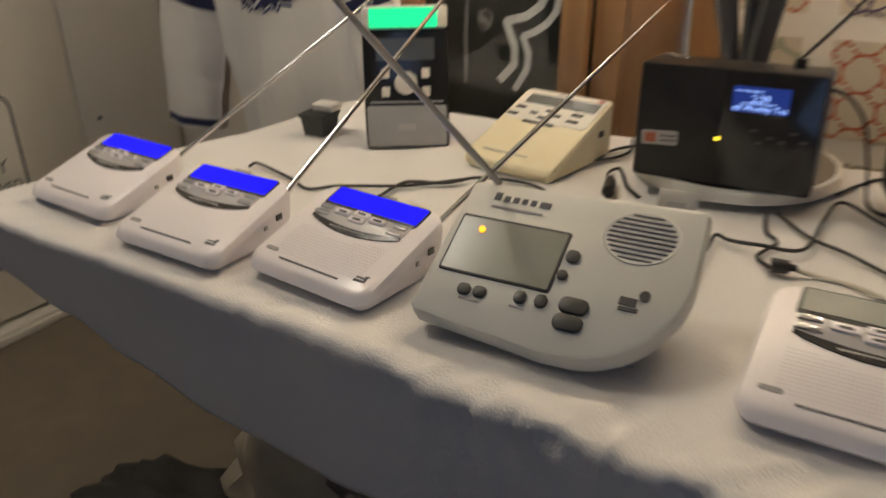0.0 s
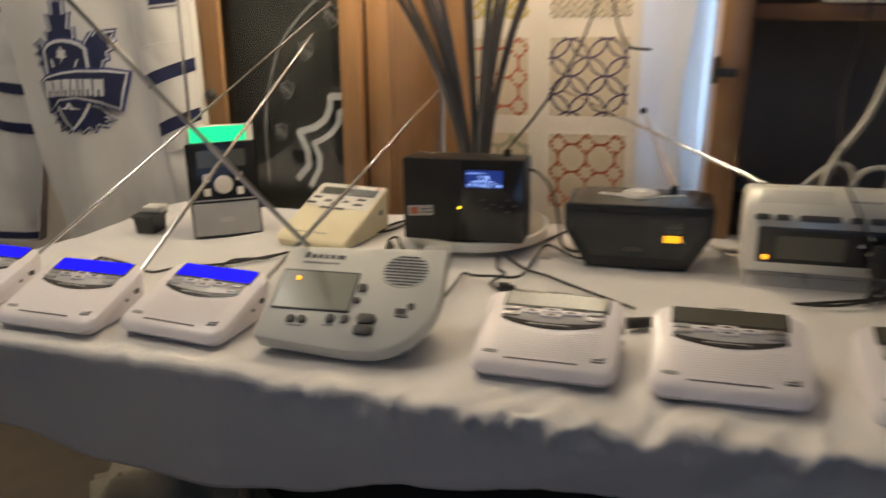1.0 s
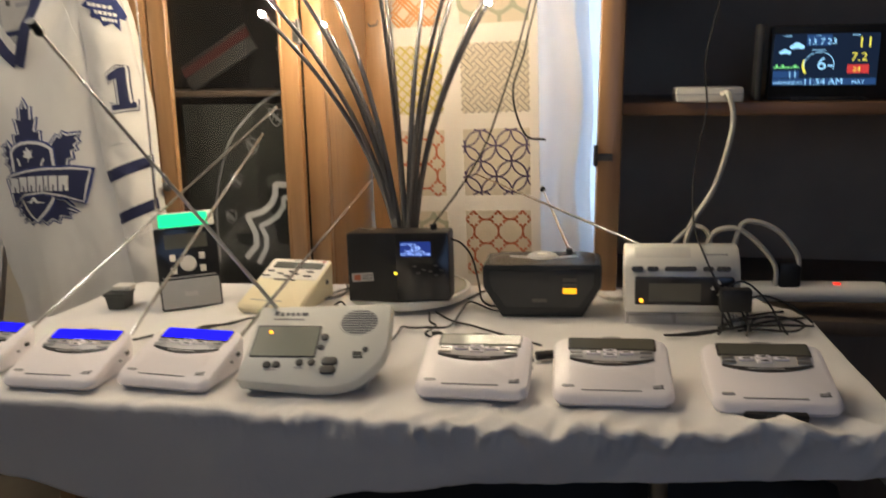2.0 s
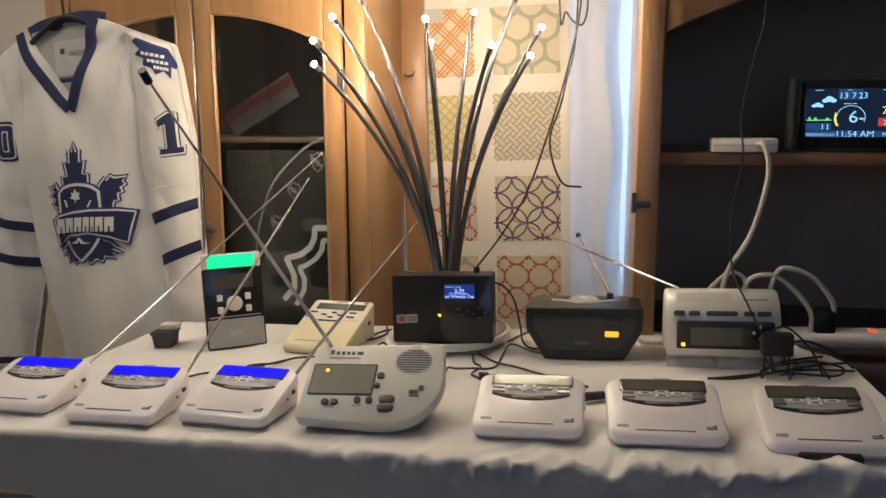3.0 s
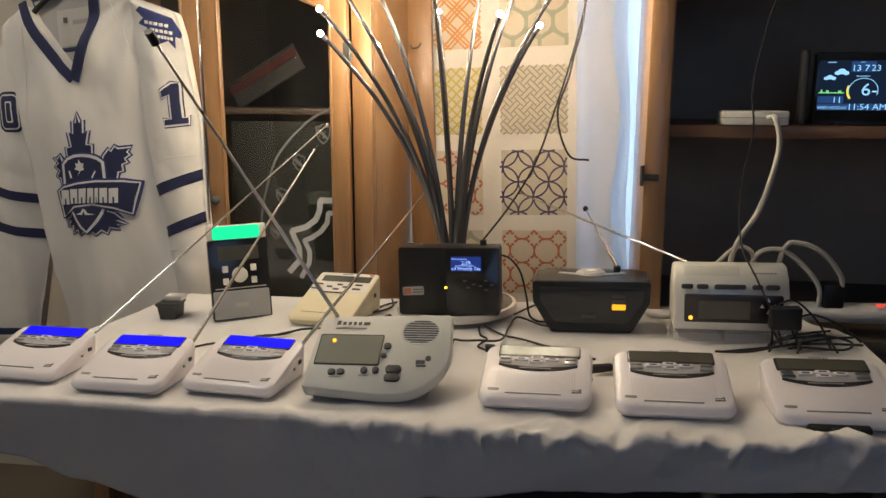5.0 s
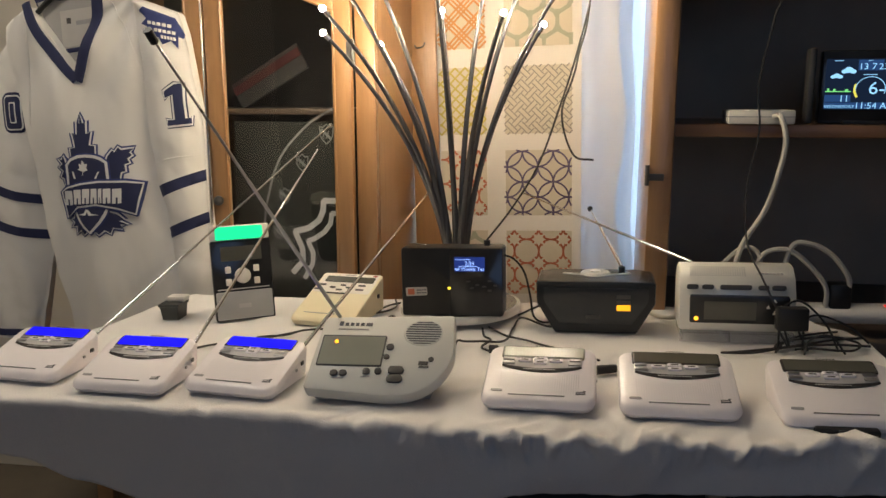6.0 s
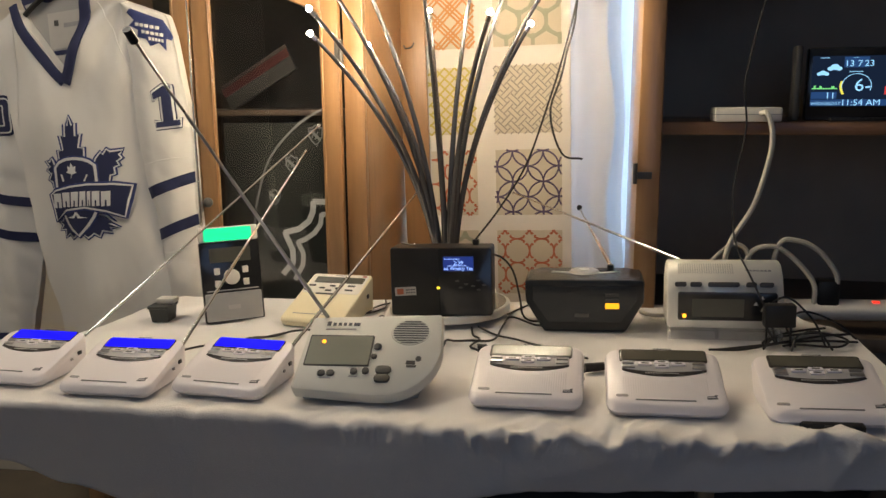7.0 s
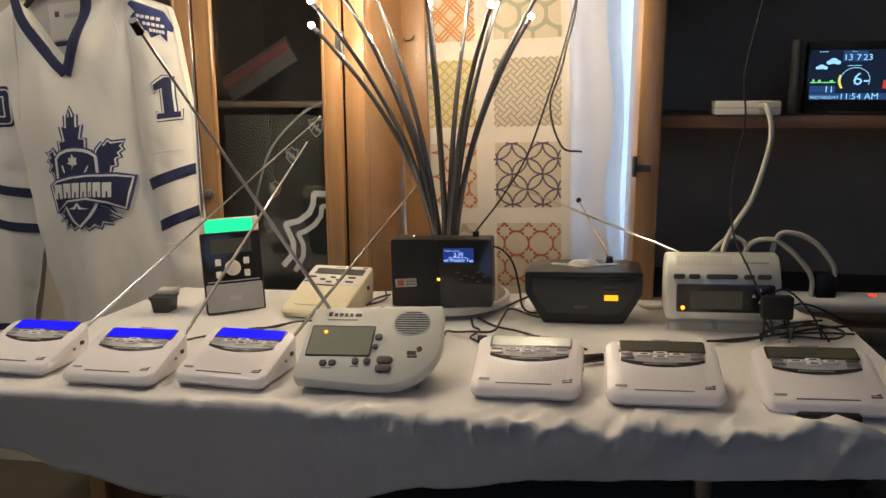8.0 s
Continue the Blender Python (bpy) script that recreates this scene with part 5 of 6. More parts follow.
def hem_strip(pts, w, y_at, lift):
    """A folded band of width w along pts: its cross-section is rounded."""
    line = [(p.x, p.y) for p in curve_pts([(x, z, 0) for x, z in pts], 10)]
    rings = []
    for k, p in enumerate(line):
        a, b = Vector(line[max(0, k - 1)]), Vector(line[min(len(line) - 1, k + 1)])
        n = Vector((-(b - a).y, (b - a).x)).normalized()
        ring = []
        for s_, d in ((-0.5, 0.0), (-0.46, 0.7), (-0.25, 1.0), (0.25, 1.0), (0.46, 0.7), (0.5, 0.0), (0.3, -0.3), (-0.3, -0.3)):
            q = (p[0] + n.x * s_ * w, p[1] + n.y * s_ * w)
            ring.append((q[0], y_at(*q) - lift * d, q[1]))
        rings.append(ring)
    return loops(bmesh.new(), rings)


part("collar", hem_strip([(-1.04, 1.383), (-1.022, 1.33), (-0.985, 1.273), (-0.931, 1.216)], 0.023, body_y, 0.004), NAVY, jer, "navy blue V-neck collar")
part("collar", hem_strip([(-0.851, 1.405), (-0.868, 1.345), (-0.895, 1.28), (-0.929, 1.214)], 0.023, body_y, 0.0052), NAVY, jer, "navy blue V-neck collar")
part("collar", hem_strip([(-1.035, 1.384), (-0.99, 1.4), (-0.9, 1.412), (-0.848, 1.406)], 0.034, lambda x, z: 0.024, 0.004), NAVY, jer, "navy blue collar band at the back of the neck")
neck = [(-1.03, 1.385), (-1.0, 1.31), (-0.932, 1.226), (-0.88, 1.31), (-0.855, 1.4), (-0.94, 1.406)]
lining_y = lambda x, z: 0.02 + 0.003 * noise.noise((x * 20, z * 14, 8.0))
# Lining colour is darkened for the shadow inside the neck.
lin = laid("lining", neck, lining_y, 0.001, material("shaded_lining", (0.38, 0.37, 0.35), 0.9, 0, 0.08, 20), jer)
tg = laid("neck_tag", [(-0.978, 1.288), (-0.89, 1.296), (-0.885, 1.372), (-0.978, 1.365)], lining_y, 0.0025, TAG, lin, "pale woven neck tag")
laid("tag_mark", [(-0.925, 1.296), (-0.902, 1.298), (-0.902, 1.312), (-0.925, 1.31)], lining_y, 0.0034, RED, tg)
laid("tag_bar", [(-0.938, 1.334), (-0.898, 1.338), (-0.898, 1.347), (-0.938, 1.343)], lining_y, 0.0034, INK_SOFT, tg)
laid("tag_bar", [(-0.962, 1.338), (-0.951, 1.338), (-0.951, 1.35), (-0.962, 1.35)], lining_y, 0.0034, KEY_DARK, tg)
# Navy strip drawn in place of the shadow below the tag.
part("neck_shadow_band", hem_strip([(-0.978, 1.28), (-0.93, 1.284), (-0.892, 1.29)], 0.01, lining_y, 0.003), NAVY, lin)

# crest: leaf points round a shield with a slanting name bar
CRX, CRZ, KX, KZ = -0.8973, 0.9984, 0.000466, 0.000432
crest = laid("crest", [(CRX + x * KX, CRZ + z * KZ) for x, z in ((-150, -150), (60, -150), (60, 90), (-150, 90))], body_y, 0.0008, NAVY, jer, "navy and white shield crest on the chest")


def patch(pts, lift, mat, name):
    """A stitched patch; pts are in units of KX and KZ from the crest's centre."""
    return laid(name, [(CRX + x * KX + z * 0.00005, CRZ + z * KZ) for x, z in pts], body_y, lift, mat, crest)


def grown(pts, d):
    """The outline pts pushed outward by d units."""
    area = sum(a[0] * b[1] - b[0] * a[1] for a, b in zip(pts, pts[1:] + pts[:1]))
    return inset(pts, -d if area > 0 else d)


BLUE_CLOTH = material("royal_blue_cloth", (0.03, 0.045, 0.16), 0.8, 0, 0.2, 30, 0.3, 700)


def layered(pts, lift, edge, line, name, mat=NAVY):
    """A dark rim, a pale line inside it and a dark field."""
    patch(grown(pts, edge), lift, BLUE_CLOTH, name + "_edge")
    patch(pts, lift + 0.0009, NAVY_LINE, name + "_line")
    patch(grown(pts, -line), lift + 0.0018, mat, name)


TOP_LEAF = [(-160, 110), (-166, 165), (-140, 168), (-156, 240), (-132, 236), (-134, 296), (-120, 290), (-112, 338), (-92, 292), (-76, 300), (-72, 240), (-44, 246), (-52, 180), (-22, 178), (-18, 110), (-90, 90)]
RIGHT_LEAF = [(20, 60), (36, 124), (62, 158), (74, 146), (92, 172), (112, 160), (172, 166), (156, 138), (170, 122), (148, 104), (160, 84), (136, 74), (142, 40), (118, 34), (112, 0), (60, -10)]
LEFT_LEAF = [(-170, -10), (-196, -36), (-204, 4), (-226, 16), (-208, 46), (-234, 66), (-214, 84), (-238, 112), (-214, 112), (-200, 130), (-186, 108), (-170, 60)]
LOW_LEFT = [(-150, -160), (-158, -196), (-178, -206), (-158, -222), (-172, -250), (-142, -246), (-140, -288), (-112, -268), (-90, -292), (-60, -270), (-90, -170)]
LOW_RIGHT = [(20, -150), (96, -168), (136, -204), (106, -206), (160, -230), (112, -236), (122, -260), (72, -252), (62, -282), (30, -266), (0, -290), (-30, -265)]
SHIELD = [(-180, -30), (-185, 80), (-160, 112), (-120, 128), (-80, 132), (-30, 128), (10, 116), (45, 92), (58, 0), (60, -130), (38, -180), (10, -222), (-45, -280), (-90, -250), (-120, -214), (-145, -170)]
BAR = [(-215, -60), (-180, -34), (-100, -14), (0, -2), (140, -2), (228, -15), (212, -100), (195, -180), (100, -150), (-10, -130), (-120, -145), (-185, -200)]
for leaf_pts in (TOP_LEAF, RIGHT_LEAF, LEFT_LEAF, LOW_LEFT, LOW_RIGHT):
    layered(leaf_pts, 0.0014, 9, 9, "leaf")
layered(SHIELD, 0.0042, 8, 15, "shield")
layered(BAR, 0.007, 9, 10, "name_bar")
LET = ((-186, 38), (-142, 34), (-102, 34), (-62, 28), (-28, 14), (-8, 32), (30, 38))
for k, (x, w) in enumerate(LET):
    x, w = x * 1.25 + 40, w * 1.2
    mid_ = -84 + 0.02 * x - 0.0003 * (x + 20) ** 2 + 6
    patch([(x, mid_ - 40), (x + w, mid_ - 38), (x + w, mid_ + 38), (x, mid_ + 36)], 0.0097, NAVY_LINE, "letter_block")
    patch([(x + w * 0.42, mid_ - 41), (x + w * 0.6, mid_ - 41), (x + w * 0.6, mid_ - 8), (x + w * 0.42, mid_ - 8)], 0.0104, NAVY, "letter_gap")
patch([(-92, 22), (-88, 45), (-118, 55), (-106, 62), (-110, 85), (-96, 80), (-92, 102), (-78, 82), (-64, 86), (-68, 62), (-60, 52), (-84, 44)], 0.0068, NAVY_LINE, "small_leaf")
for pts in ([(-115, -180), (-82, -170), (-68, -148), (-60, -155), (-74, -182)], [(5, -178), (-38, -172), (-58, -150), (-66, -156), (-52, -182)], [(-20, 10), (-2, 45), (4, 42), (-12, 8)], [(-148, 45), (-140, 45), (-128, 8), (-138, 8)]):
    patch(pts, 0.0068, NAVY_LINE, "stick_mark")

# sleeve numeral, shoulder patch, patch on the other sleeve
ONE = [(-0.024, -0.041), (0.023, -0.037), (0.023, -0.025), (0.011, -0.026), (0.008, 0.047), (-0.006, 0.046), (-0.027, 0.031), (-0.026, 0.018), (-0.01, 0.024), (-0.009, -0.028), (-0.024, -0.029)]
for d, lift, mat in ((0.0066, 0.0014, NAVY), (0.0042, 0.0024, NAVY_LINE), (0.0, 0.0034, NAVY)):
    gp = [(-0.692 + x, 1.154 + z) for x, z in (inset(ONE, -d) if d else ONE)]
    laid("numeral", gp, right_y, lift, mat, right, "navy number one outlined in white")
SHOULDER = [(-0.762, 1.352), (-0.752, 1.36), (-0.69, 1.335), (-0.672, 1.3), (-0.676, 1.292), (-0.684, 1.296), (-0.686, 1.272), (-0.698, 1.288), (-0.716, 1.282), (-0.722, 1.296), (-0.742, 1.302), (-0.738, 1.316), (-0.76, 1.326), (-0.746, 1.336)]
pt = laid("shoulder_patch", SHOULDER, right_y, 0.0014, BLUE_CLOTH, right, "navy shoulder patch with pale marks")
for x, z, w in ((-0.718, 1.322, 0.05), (-0.708, 1.307, 0.044), (-0.702, 1.294, 0.03)):
    for k in range(5):
        xx, ww = x - w / 2 + w * k / 5, w / 5 * 0.72
        zz = z - 0.22 * (xx - x)
        laid("patch_text", [(xx, zz - 0.003), (xx + ww, zz - 0.004), (xx + ww, zz + 0.0026), (xx, zz + 0.0036)], right_y, 0.0024, NAVY_LINE, pt)
pn = laid("sleeve_patch", [(x - 1.135, z + 1.15) for x, z in rrect(0.062, 0.092, 0.018, 4)], left_y, 0.0014, NAVY, left, "dark sleeve number patch with pale outline")
for d, lift, mat in ((0.006, 0.0024, NAVY_LINE), (0.0095, 0.0032, NAVY), (0.022, 0.004, NAVY_LINE), (0.025, 0.0048, NAVY)):
    laid("patch_line", [(x - 1.135, z + 1.15) for x, z in rrect(0.062 - 2 * d, 0.092 - 2 * d, max(0.004, 0.018 - d), 4)], left_y, lift, mat, pn)
bm = bmesh.new()
tube(bm, curve_pts([(-1.05, 0.012, 1.345), (-1.0, 0.012, 1.385), (-0.94, 0.012, 1.415), (-0.87, 0.012, 1.395), (-0.78, 0.012, 1.355)], 8), 0.006, n=8)
tube(bm, curve_pts([(-0.94, 0.012, 1.415), (-0.94, 0.012, 1.46), (-0.93, 0.014, 1.5), (-0.92, 0.02, 1.505), (-0.925, 0.026, 1.49)], 6), 0.003, n=6)
part("hanger", bm, BLACK, jer, "black plastic hanger")

# ---- things in the hutch ----
rt = thing("router_box", LEANING @ pose(0.463, 0.505, 1.1055), "small white network box on the shelf", "router")
part("body", B((0, 0, 0.0125), (0.112, 0.075, 0.025), 0.004), CREAM_TOP, rt)
part("seam", B((0, 0, 0.013), (0.1128, 0.0758, 0.0012)), INK_SOFT, rt)
bm = bmesh.new()
tube(bm, curve_pts([(0.02, -0.035, 0.015), (0.028, -0.06, 0.012), (0.036, -0.068, -0.04), (0.014, -0.068, -0.14), (-0.022, -0.068, -0.21), (-0.03, -0.065, -0.27), (-0.005, -0.06, -0.32)], 8), 0.0046, n=8)
part("cable", bm, CABLE_W, rt, "thick white cable")

ws = thing("weather_station", LEANING @ pose(0.648, 0.505, 1.1055), "weather station with a colour display on the shelf", "weather station")
part("body", B((0.015, 0.01, 0.064), (0.2, 0.02, 0.126), 0.004), BLACK_GLOSS, ws)
part("side_bar", B((-0.102, 0.004, 0.066), (0.012, 0.03, 0.13), 0.004), KEY_DARK, ws, "dark grey end bar")
part("foot", B((0.015, 0.012, 0.003), (0.12, 0.05, 0.006), 0.002), BLACK, ws)
W = pose(-0.078, 0.0, 0.026, 90) @ Matrix.Diagonal((1, 0.9, 1, 1))
scr = part("screen", plate(bmesh.new(), [(0, 0), (0.168, 0), (0.168, 0.096), (0, 0.096)], 0, 0.0012, 0, W), ST_BG, ws, "lit colour screen")


def lit(name, shapes, mat):
    bm = bmesh.new()
    for u, v, w, h in shapes:
        box(bm, (u, v, 0.0016), (w, h, 0.0008), 0, W)
    return part(name, bm, mat, scr)


lit("date_field", [(0.072, 0.084, 0.04, 0.02)], ST_BLUE)
lit("footer_field", [(0.084, 0.007, 0.166, 0.012)], ST_BLUE)
lit("indoor_field", [(0.022, 0.021, 0.042, 0.013)], ST_BLUE)
lit("ground_line", [(0.022, 0.034, 0.042, 0.002), (0.006, 0.037, 0.003, 0.006), (0.016, 0.0365, 0.004, 0.005), (0.036, 0.0365, 0.005, 0.004)], ST_GRN)
lit("warm_field", [(0.137, 0.03, 0.034, 0.016)], ST_RED)
for bar_ in [(0.02, 0.0925, 0.014, 0.0012), (0.07, 0.0925, 0.008, 0.0012), (0.13, 0.0925, 0.012, 0.0012), (0.072, 0.066, 0.022, 0.0012)]:
    lit("title_bar", [bar_], ST_CYAN)
bm = bmesh.new()
for u, v, r in ((0.012, 0.062, 0.004), (0.018, 0.064, 0.0055), (0.024, 0.062, 0.0042), (0.03, 0.072, 0.005), (0.037, 0.075, 0.007), (0.044, 0.072, 0.005)):
    plate(bm, [(u + r * math.cos(a), v + r * 0.8 * math.sin(a)) for a in (2 * math.pi * i / 12 for i in range(12))], 0.001, 0.002, 0, W)
part("cloud_icon", bm, ST_CYAN, scr)
bm = bmesh.new()
ribbon(bm, arc(0.074, 0.038, 0.024, -20, 200, 24), 0.0012, W, lift=0.002)
part("gauge_arc", bm, ST_CYAN, scr)
bm = bmesh.new()
ribbon(bm, arc(0.074, 0.038, 0.0255, 158, 215, 10), 0.004, W, lift=0.002)
part("gauge_bar", bm, ST_YEL, scr)
for txt, size, u, v, mat in (("6-", 0.034, 0.07, 0.029, ST_CYAN), ("13 7", 0.0165, 0.052, 0.076, ST_CYAN), ("23", 0.0165, 0.084, 0.076, ST_CYAN), ("11:54 AM", 0.0165, 0.05, 0.0015, ST_CYAN),
                             ("WEDNESDAY", 0.0082, 0.001, 0.0025, ST_CYAN), ("MAY", 0.0105, 0.128, 0.0025, ST_CYAN), ("11", 0.017, 0.024, 0.0148, ST_CYAN), ("11", 0.027, 0.132, 0.07, ST_YEL), ("7.2", 0.022, 0.124, 0.045, ST_YEL), ("24", 0.013, 0.128, 0.025, ST_YEL)):
    letters(txt, size, W @ pose(u, v, 0.0022), mat, scr, "readout")

ps = thing("power_strip", pose(0.63, 0.475, 0.734), "long white power strip with a red light", "power strip")
bm = bmesh.new()
loops(bm, [[(x, 0.024 * sc_ * math.cos(a), 0.0185 + 0.0185 * sc_ * math.sin(a)) for a in (2 * math.pi * (i + 0.5) / 16 for i in range(16))] for x, sc_ in ((-0.2, 0.8), (-0.196, 1.0), (0.136, 1.0), (0.14, 0.8))])
part("body", bm, CREAM_TOP, ps)
part("switch_light", B((0.058, -0.01, 0.036), (0.012, 0.008, 0.003), 0.001), RED_LED, ps, "red glowing switch")
part("plug_block", B((-0.022, 0.0, 0.05), (0.038, 0.036, 0.05), 0.006), BLACK, ps, "black plug adapter")
for c0, rad in (([(-0.234, -0.015, 0.1), (-0.19, -0.015, 0.14), (-0.16, -0.015, 0.12), (-0.165, -0.01, 0.03)], 0.004),
                ([(-0.165, -0.01, 0.03), (-0.16, -0.015, 0.12), (-0.118, -0.015, 0.137), (-0.08, -0.015, 0.112), (-0.048, -0.015, 0.07), (-0.045, -0.012, 0.03)], 0.0045),
                ([(-0.13, -0.012, 0.03), (-0.11, -0.015, 0.137), (-0.08, -0.015, 0.148), (-0.043, -0.015, 0.13), (-0.012, -0.015, 0.09), (-0.008, -0.012, 0.06)], 0.0045)):
    part("plugged_cable", tube(bmesh.new(), curve_pts(c0, 8), rad, n=8), CABLE_W, ps, "looping white cable")

hang = bmesh.new()
tube(hang, curve_pts([(0.494, 0.445, 1.8), (0.486, 0.44, 1.36), (0.471, 0.44, 1.266), (0.451, 0.44, 1.161), (0.455, 0.44, 1.082), (0.436, 0.43, 0.98), (0.43, 0.36, 0.9), (0.437, 0.25, 0.862), (0.46, 0.235, 0.81), (0.475, 0.225, 0.762)], 8), 0.0016, n=6)
solid("hanging_wire", hang, CABLE, "thin dark wire hanging from the hutch top", "wire")

# wire loops in front of the curtain
for pts in ([(0.166, 0.62, 2.399), (0.168, 0.62, 1.45), (0.138, 0.62, 1.22), (0.108, 0.62, 1.12), (0.13, 0.62, 1.035), (0.172, 0.62, 1.022)],
            [(0.14, 0.6, 2.399), (0.13, 0.6, 1.44), (0.145, 0.6, 1.37), (0.175, 0.6, 1.345), (0.185, 0.6, 1.4), (0.162, 0.6, 1.5), (0.15, 0.6, 2.399)]):
    solid("hanging_cable", tube(bmesh.new(), curve_pts(pts, 10), 0.0022, n=6), CABLE, "dark cable hanging in front of the curtain", "cable")

# ---- loose cables and adapters on the cloth ----
CABLES = ([(-0.588, 0.147), (-0.587, 0.16), (-0.542, 0.148), (-0.504, 0.135), (-0.47, 0.121), (-0.445, 0.145), (-0.388, 0.176), (-0.359, 0.202), (-0.331, 0.232)],
          [(-0.385, 0.135), (-0.387, 0.187), (-0.373, 0.201), (-0.342, 0.212), (-0.317, 0.246), (-0.25, 0.252), (-0.19, 0.2)],
          [(-0.242, 0.36), (-0.224, 0.377), (-0.222, 0.409), (-0.205, 0.44), (-0.16, 0.475)],
          [(-0.256, 0.352), (-0.235, 0.36), (-0.21, 0.385), (-0.2, 0.42), (-0.215, 0.47)],
          [(-0.168, 0.266), (-0.177, 0.29), (-0.194, 0.33), (-0.187, 0.35), (-0.16, 0.3), (-0.137, 0.273)],
          [(-0.037, 0.1), (-0.037, 0.167), (-0.04, 0.211), (-0.024, 0.199), (0.002, 0.196), (0.038, 0.209), (0.042, 0.3), (0.052, 0.346), (0.097, 0.296), (0.12, 0.3)],
          [(-0.011, 0.29), (-0.001, 0.245), (0.013, 0.223), (0.004, 0.185), (0.019, 0.165)],
          [(-0.001, 0.297), (0.036, 0.25), (0.072, 0.228), (0.105, 0.202), (0.19, 0.14)],
          [(0.042, 0.38), (0.064, 0.431), (0.083, 0.451), (0.14, 0.42)],
          [(0.383, 0.201), (0.414, 0.213), (0.459, 0.232), (0.506, 0.257), (0.555, 0.286), (0.6, 0.3)],
          [(0.37, 0.19), (0.42, 0.2), (0.48, 0.225), (0.54, 0.24), (0.596, 0.25)],
          [(0.453, 0.222), (0.469, 0.25), (0.5, 0.28), (0.55, 0.285), (0.58, 0.25), (0.56, 0.22), (0.506, 0.23), (0.48, 0.21)],
          [(0.45, 0.2), (0.48, 0.26), (0.53, 0.3), (0.57, 0.33)],
          )
for k, pts in enumerate(CABLES):
    lifted = [(x, y, T + 0.0035 + (0.006 * abs(math.sin(2.3 * i + k)) if k in (5, 10, 11, 12) else 0)) for i, (x, y) in enumerate(pts)]
    solid("power_cable", tube(bmesh.new(), curve_pts(lifted, 8), 0.0019, n=7), CABLE, "thin black power cable lying on the tablecloth", "cable", group="loose cables on the cloth")
for i, pts in enumerate(([(0.47, 0.215, 0.01), (0.455, 0.235, 0.05), (0.49, 0.25, 0.075), (0.53, 0.25, 0.04), (0.545, 0.23, 0.004)], [(0.5, 0.22, 0.004), (0.49, 0.24, 0.035), (0.52, 0.26, 0.05), (0.57, 0.27, 0.03), (0.6, 0.27, 0.004)],
                         [(0.49, 0.2, 0.004), (0.5, 0.21, 0.025), (0.53, 0.215, 0.03), (0.55, 0.21, 0.004)])):
    solid("tangled_cable", tube(bmesh.new(), curve_pts([(x, y, T + z) for x, y, z in pts], 8), 0.0017, n=7), CABLE, "tangled black cable standing up off the cloth", "cable", group="loose cables on the cloth")


solid("white_lead", tube(bmesh.new(), curve_pts([(0.33, 0.37, T + 0.012), (0.305, 0.375, T + 0.008), (0.285, 0.4, T + 0.0055), (0.27, 0.44, T + 0.0055)], 8), 0.004, n=8), CABLE_W, "short white lead beside the silver radio", "cable", group="loose cables on the cloth")


def plug(a, b, label):
    ob = thing("barrel_plug", pose(*a, T + 0.0075, 0, 0, math.degrees(math.atan2(b[1] - a[1], b[0] - a[0]))), label, "plug")
    ln = math.hypot(b[0] - a[0], b[1] - a[1])
    part("grip", cyl(bmesh.new(), (0, 0, 0), (ln * 0.7, 0, 0), 0.0068, 0.006, 12), CABLE, ob)
    part("strain_relief", cyl(bmesh.new(), (ln * 0.7, 0, 0), (ln, 0, 0), 0.004, 0.0025, 10), CABLE, ob)


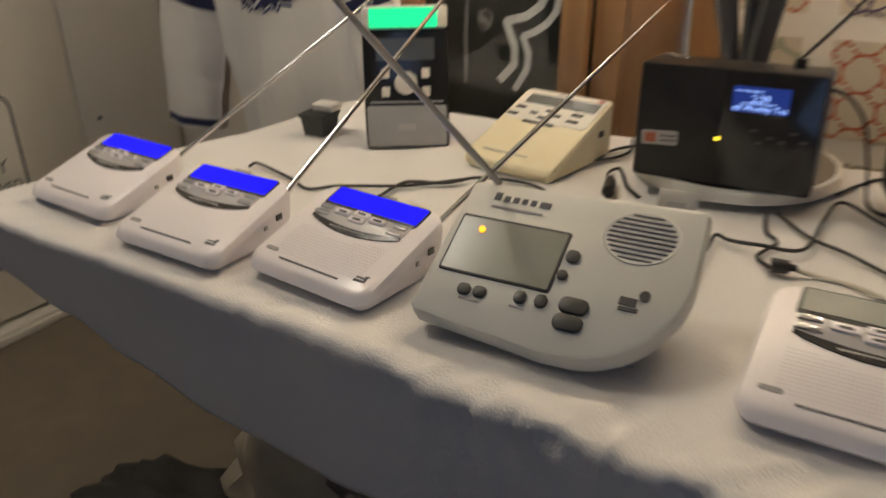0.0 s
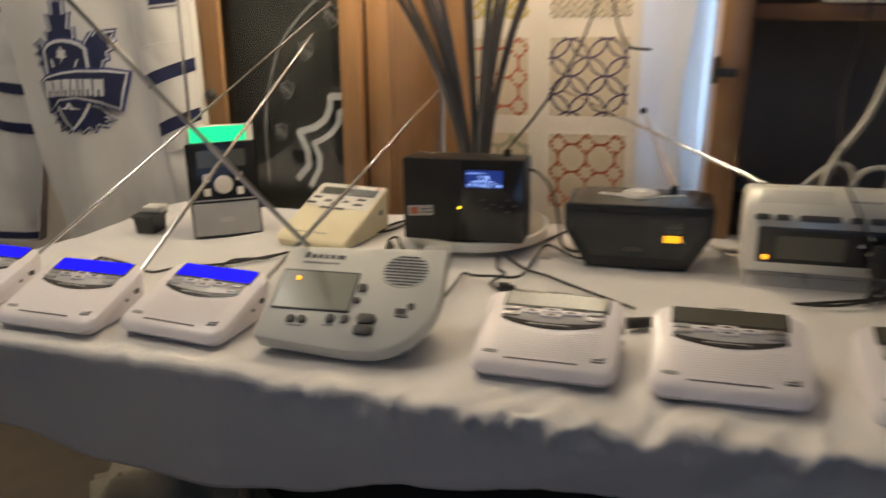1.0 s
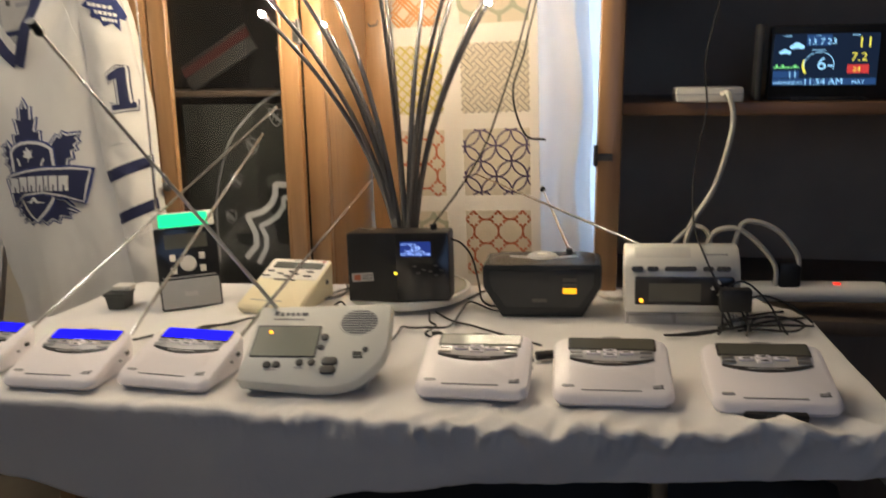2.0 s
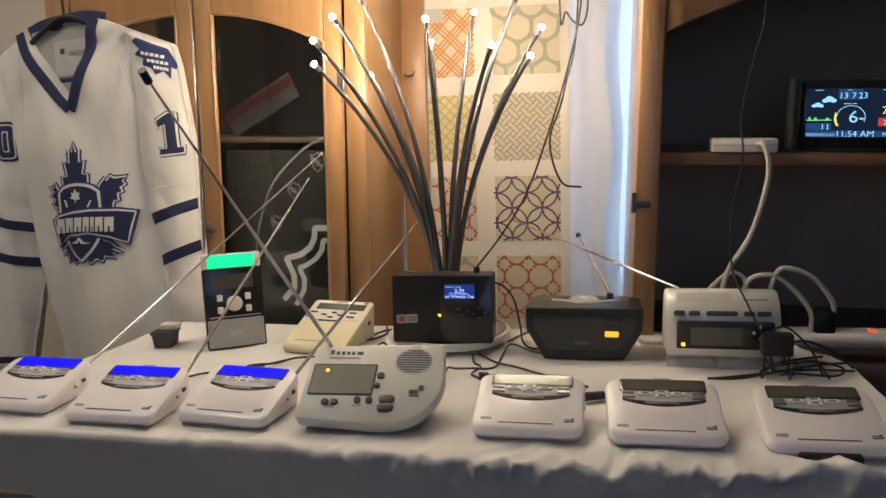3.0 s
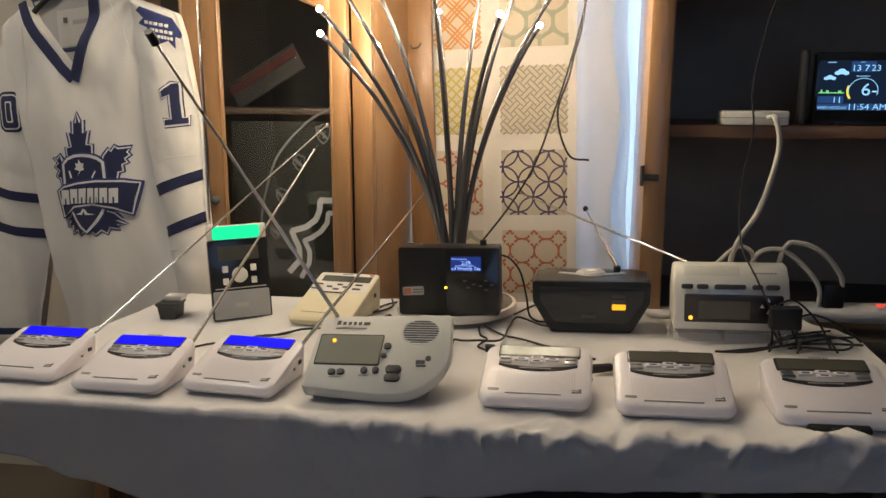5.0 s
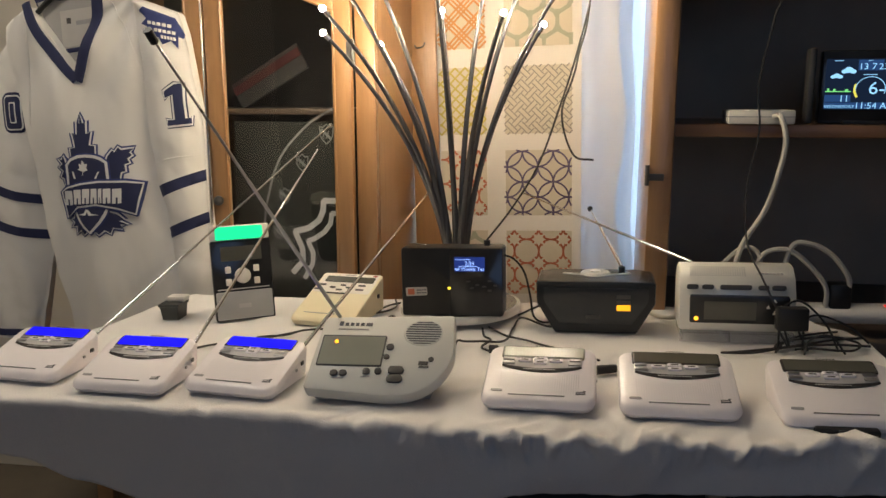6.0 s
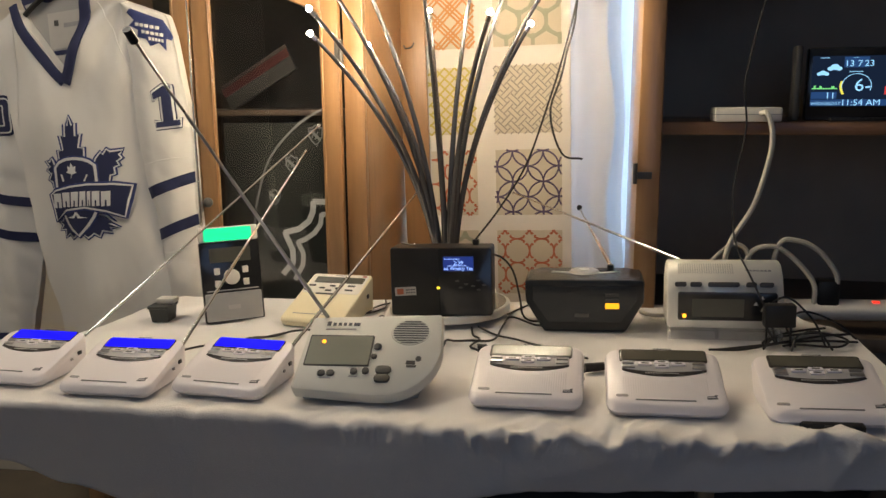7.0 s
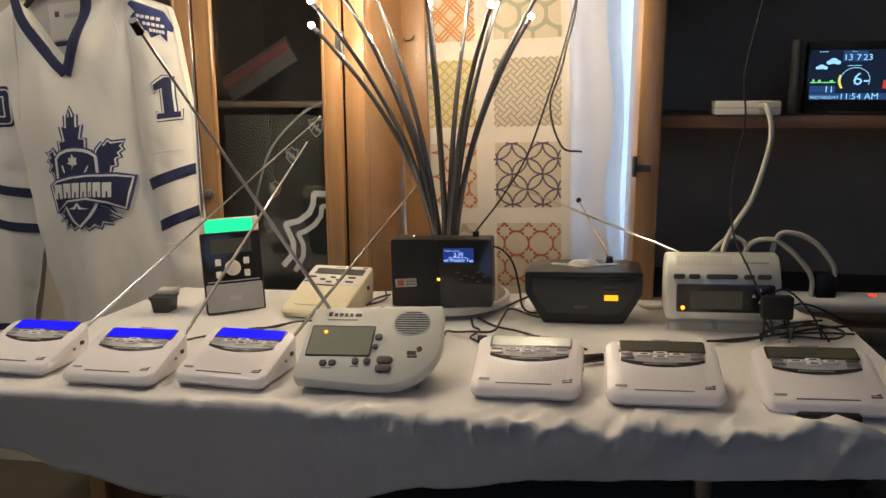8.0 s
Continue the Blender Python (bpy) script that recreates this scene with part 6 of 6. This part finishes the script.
plug((-0.168, 0.262), (-0.182, 0.31), "black barrel plug lying behind the grey radio")
plug((0.186, 0.085), (0.225, 0.1), "black plug beside a white radio")
plug((0.019, 0.163), (0.04, 0.167), "black plug behind a white radio")
solid("white_lead", tube(bmesh.new(), curve_pts([(0.038, 0.167, T + 0.006), (0.055, 0.169, T + 0.003), (0.08, 0.166, T + 0.003), (0.106, 0.155, T + 0.003), (0.13, 0.135, T + 0.003)], 8), 0.0022, n=8), CABLE_W, "thin white lead behind a white radio", "cable", group="loose cables on the cloth")
ad = thing("black_adapter", pose(0.478, 0.235, T, 0, 0, 4), "small black box adapter standing in tangled cables", "adapter")
part("body", B((0, 0, 0.05), (0.046, 0.02, 0.036), 0.003), BLACK, ad)
for x in (-0.018, 0.018):
    part("foot", B((x, 0, 0.017), (0.0025, 0.004, 0.034)), BLACK, ad)

# ---- under the table ----
def heap(name, c, s, seed, mat, label, category):
    bm = bmesh.new()
    bmesh.ops.create_icosphere(bm, subdivisions=4, radius=1)
    for v in bm.verts:
        k = 1 + 0.3 * noise.noise(v.co * 2.1 + Vector((seed, 0, 0))) + 0.2 * (0.5 - abs(noise.noise(v.co * 4 + Vector((0, seed, 0))))) + 0.08 * noise.noise(v.co * 9 + Vector((0, seed, 3)))
        v.co = Vector((v.co.x * s[0] * k, v.co.y * s[1] * k, max(0.0, (v.co.z * k + 0.85) * s[2])))
    return solid(name, bm, mat, label, category, m=pose(*c), smooth=60)


pale_plastic = material("pale_plastic", (0.33, 0.29, 0.22), 0.5, 0, 0.25, 10, 0.9, 30)
black_fabric = material("black_fabric", (0.015, 0.014, 0.013), 0.7, 0, 0.3, 20, 0.5, 60)
bag = heap("plastic_bag", (-0.6, 0.27, 0.0), (0.2, 0.15, 0.19), 3.0, pale_plastic, "crumpled pale plastic bag under the table", "bag")
for sg in (-1, 1):
    part("handle", tube(bmesh.new(), [(0.03 * sg, 0.02 * sg, 0.23), (0.06 * sg, 0.0, 0.3), (0.1 * sg, -0.03, 0.31), (0.13 * sg, -0.05, 0.22)], 0.006, n=8), pale_plastic, bag)
# Black mass added to keep the space below the hem dark.
heap("dark_filler", (0.1, 0.36, 0.0), (0.62, 0.13, 0.32), 5.0, black_fabric, "added soft black mass darkening the space under the table", "bag")
sack = heap("black_bag", (-0.76, 0.1, 0.0), (0.26, 0.12, 0.085), 8.0, black_fabric, "soft black bag on the floor under the table", "bag")
part("strap", tube(bmesh.new(), [(-0.12, 0.0, 0.12), (-0.06, -0.03, 0.18), (0.04, -0.03, 0.19), (0.1, 0.0, 0.12)], 0.008, n=8), black_fabric, sack)
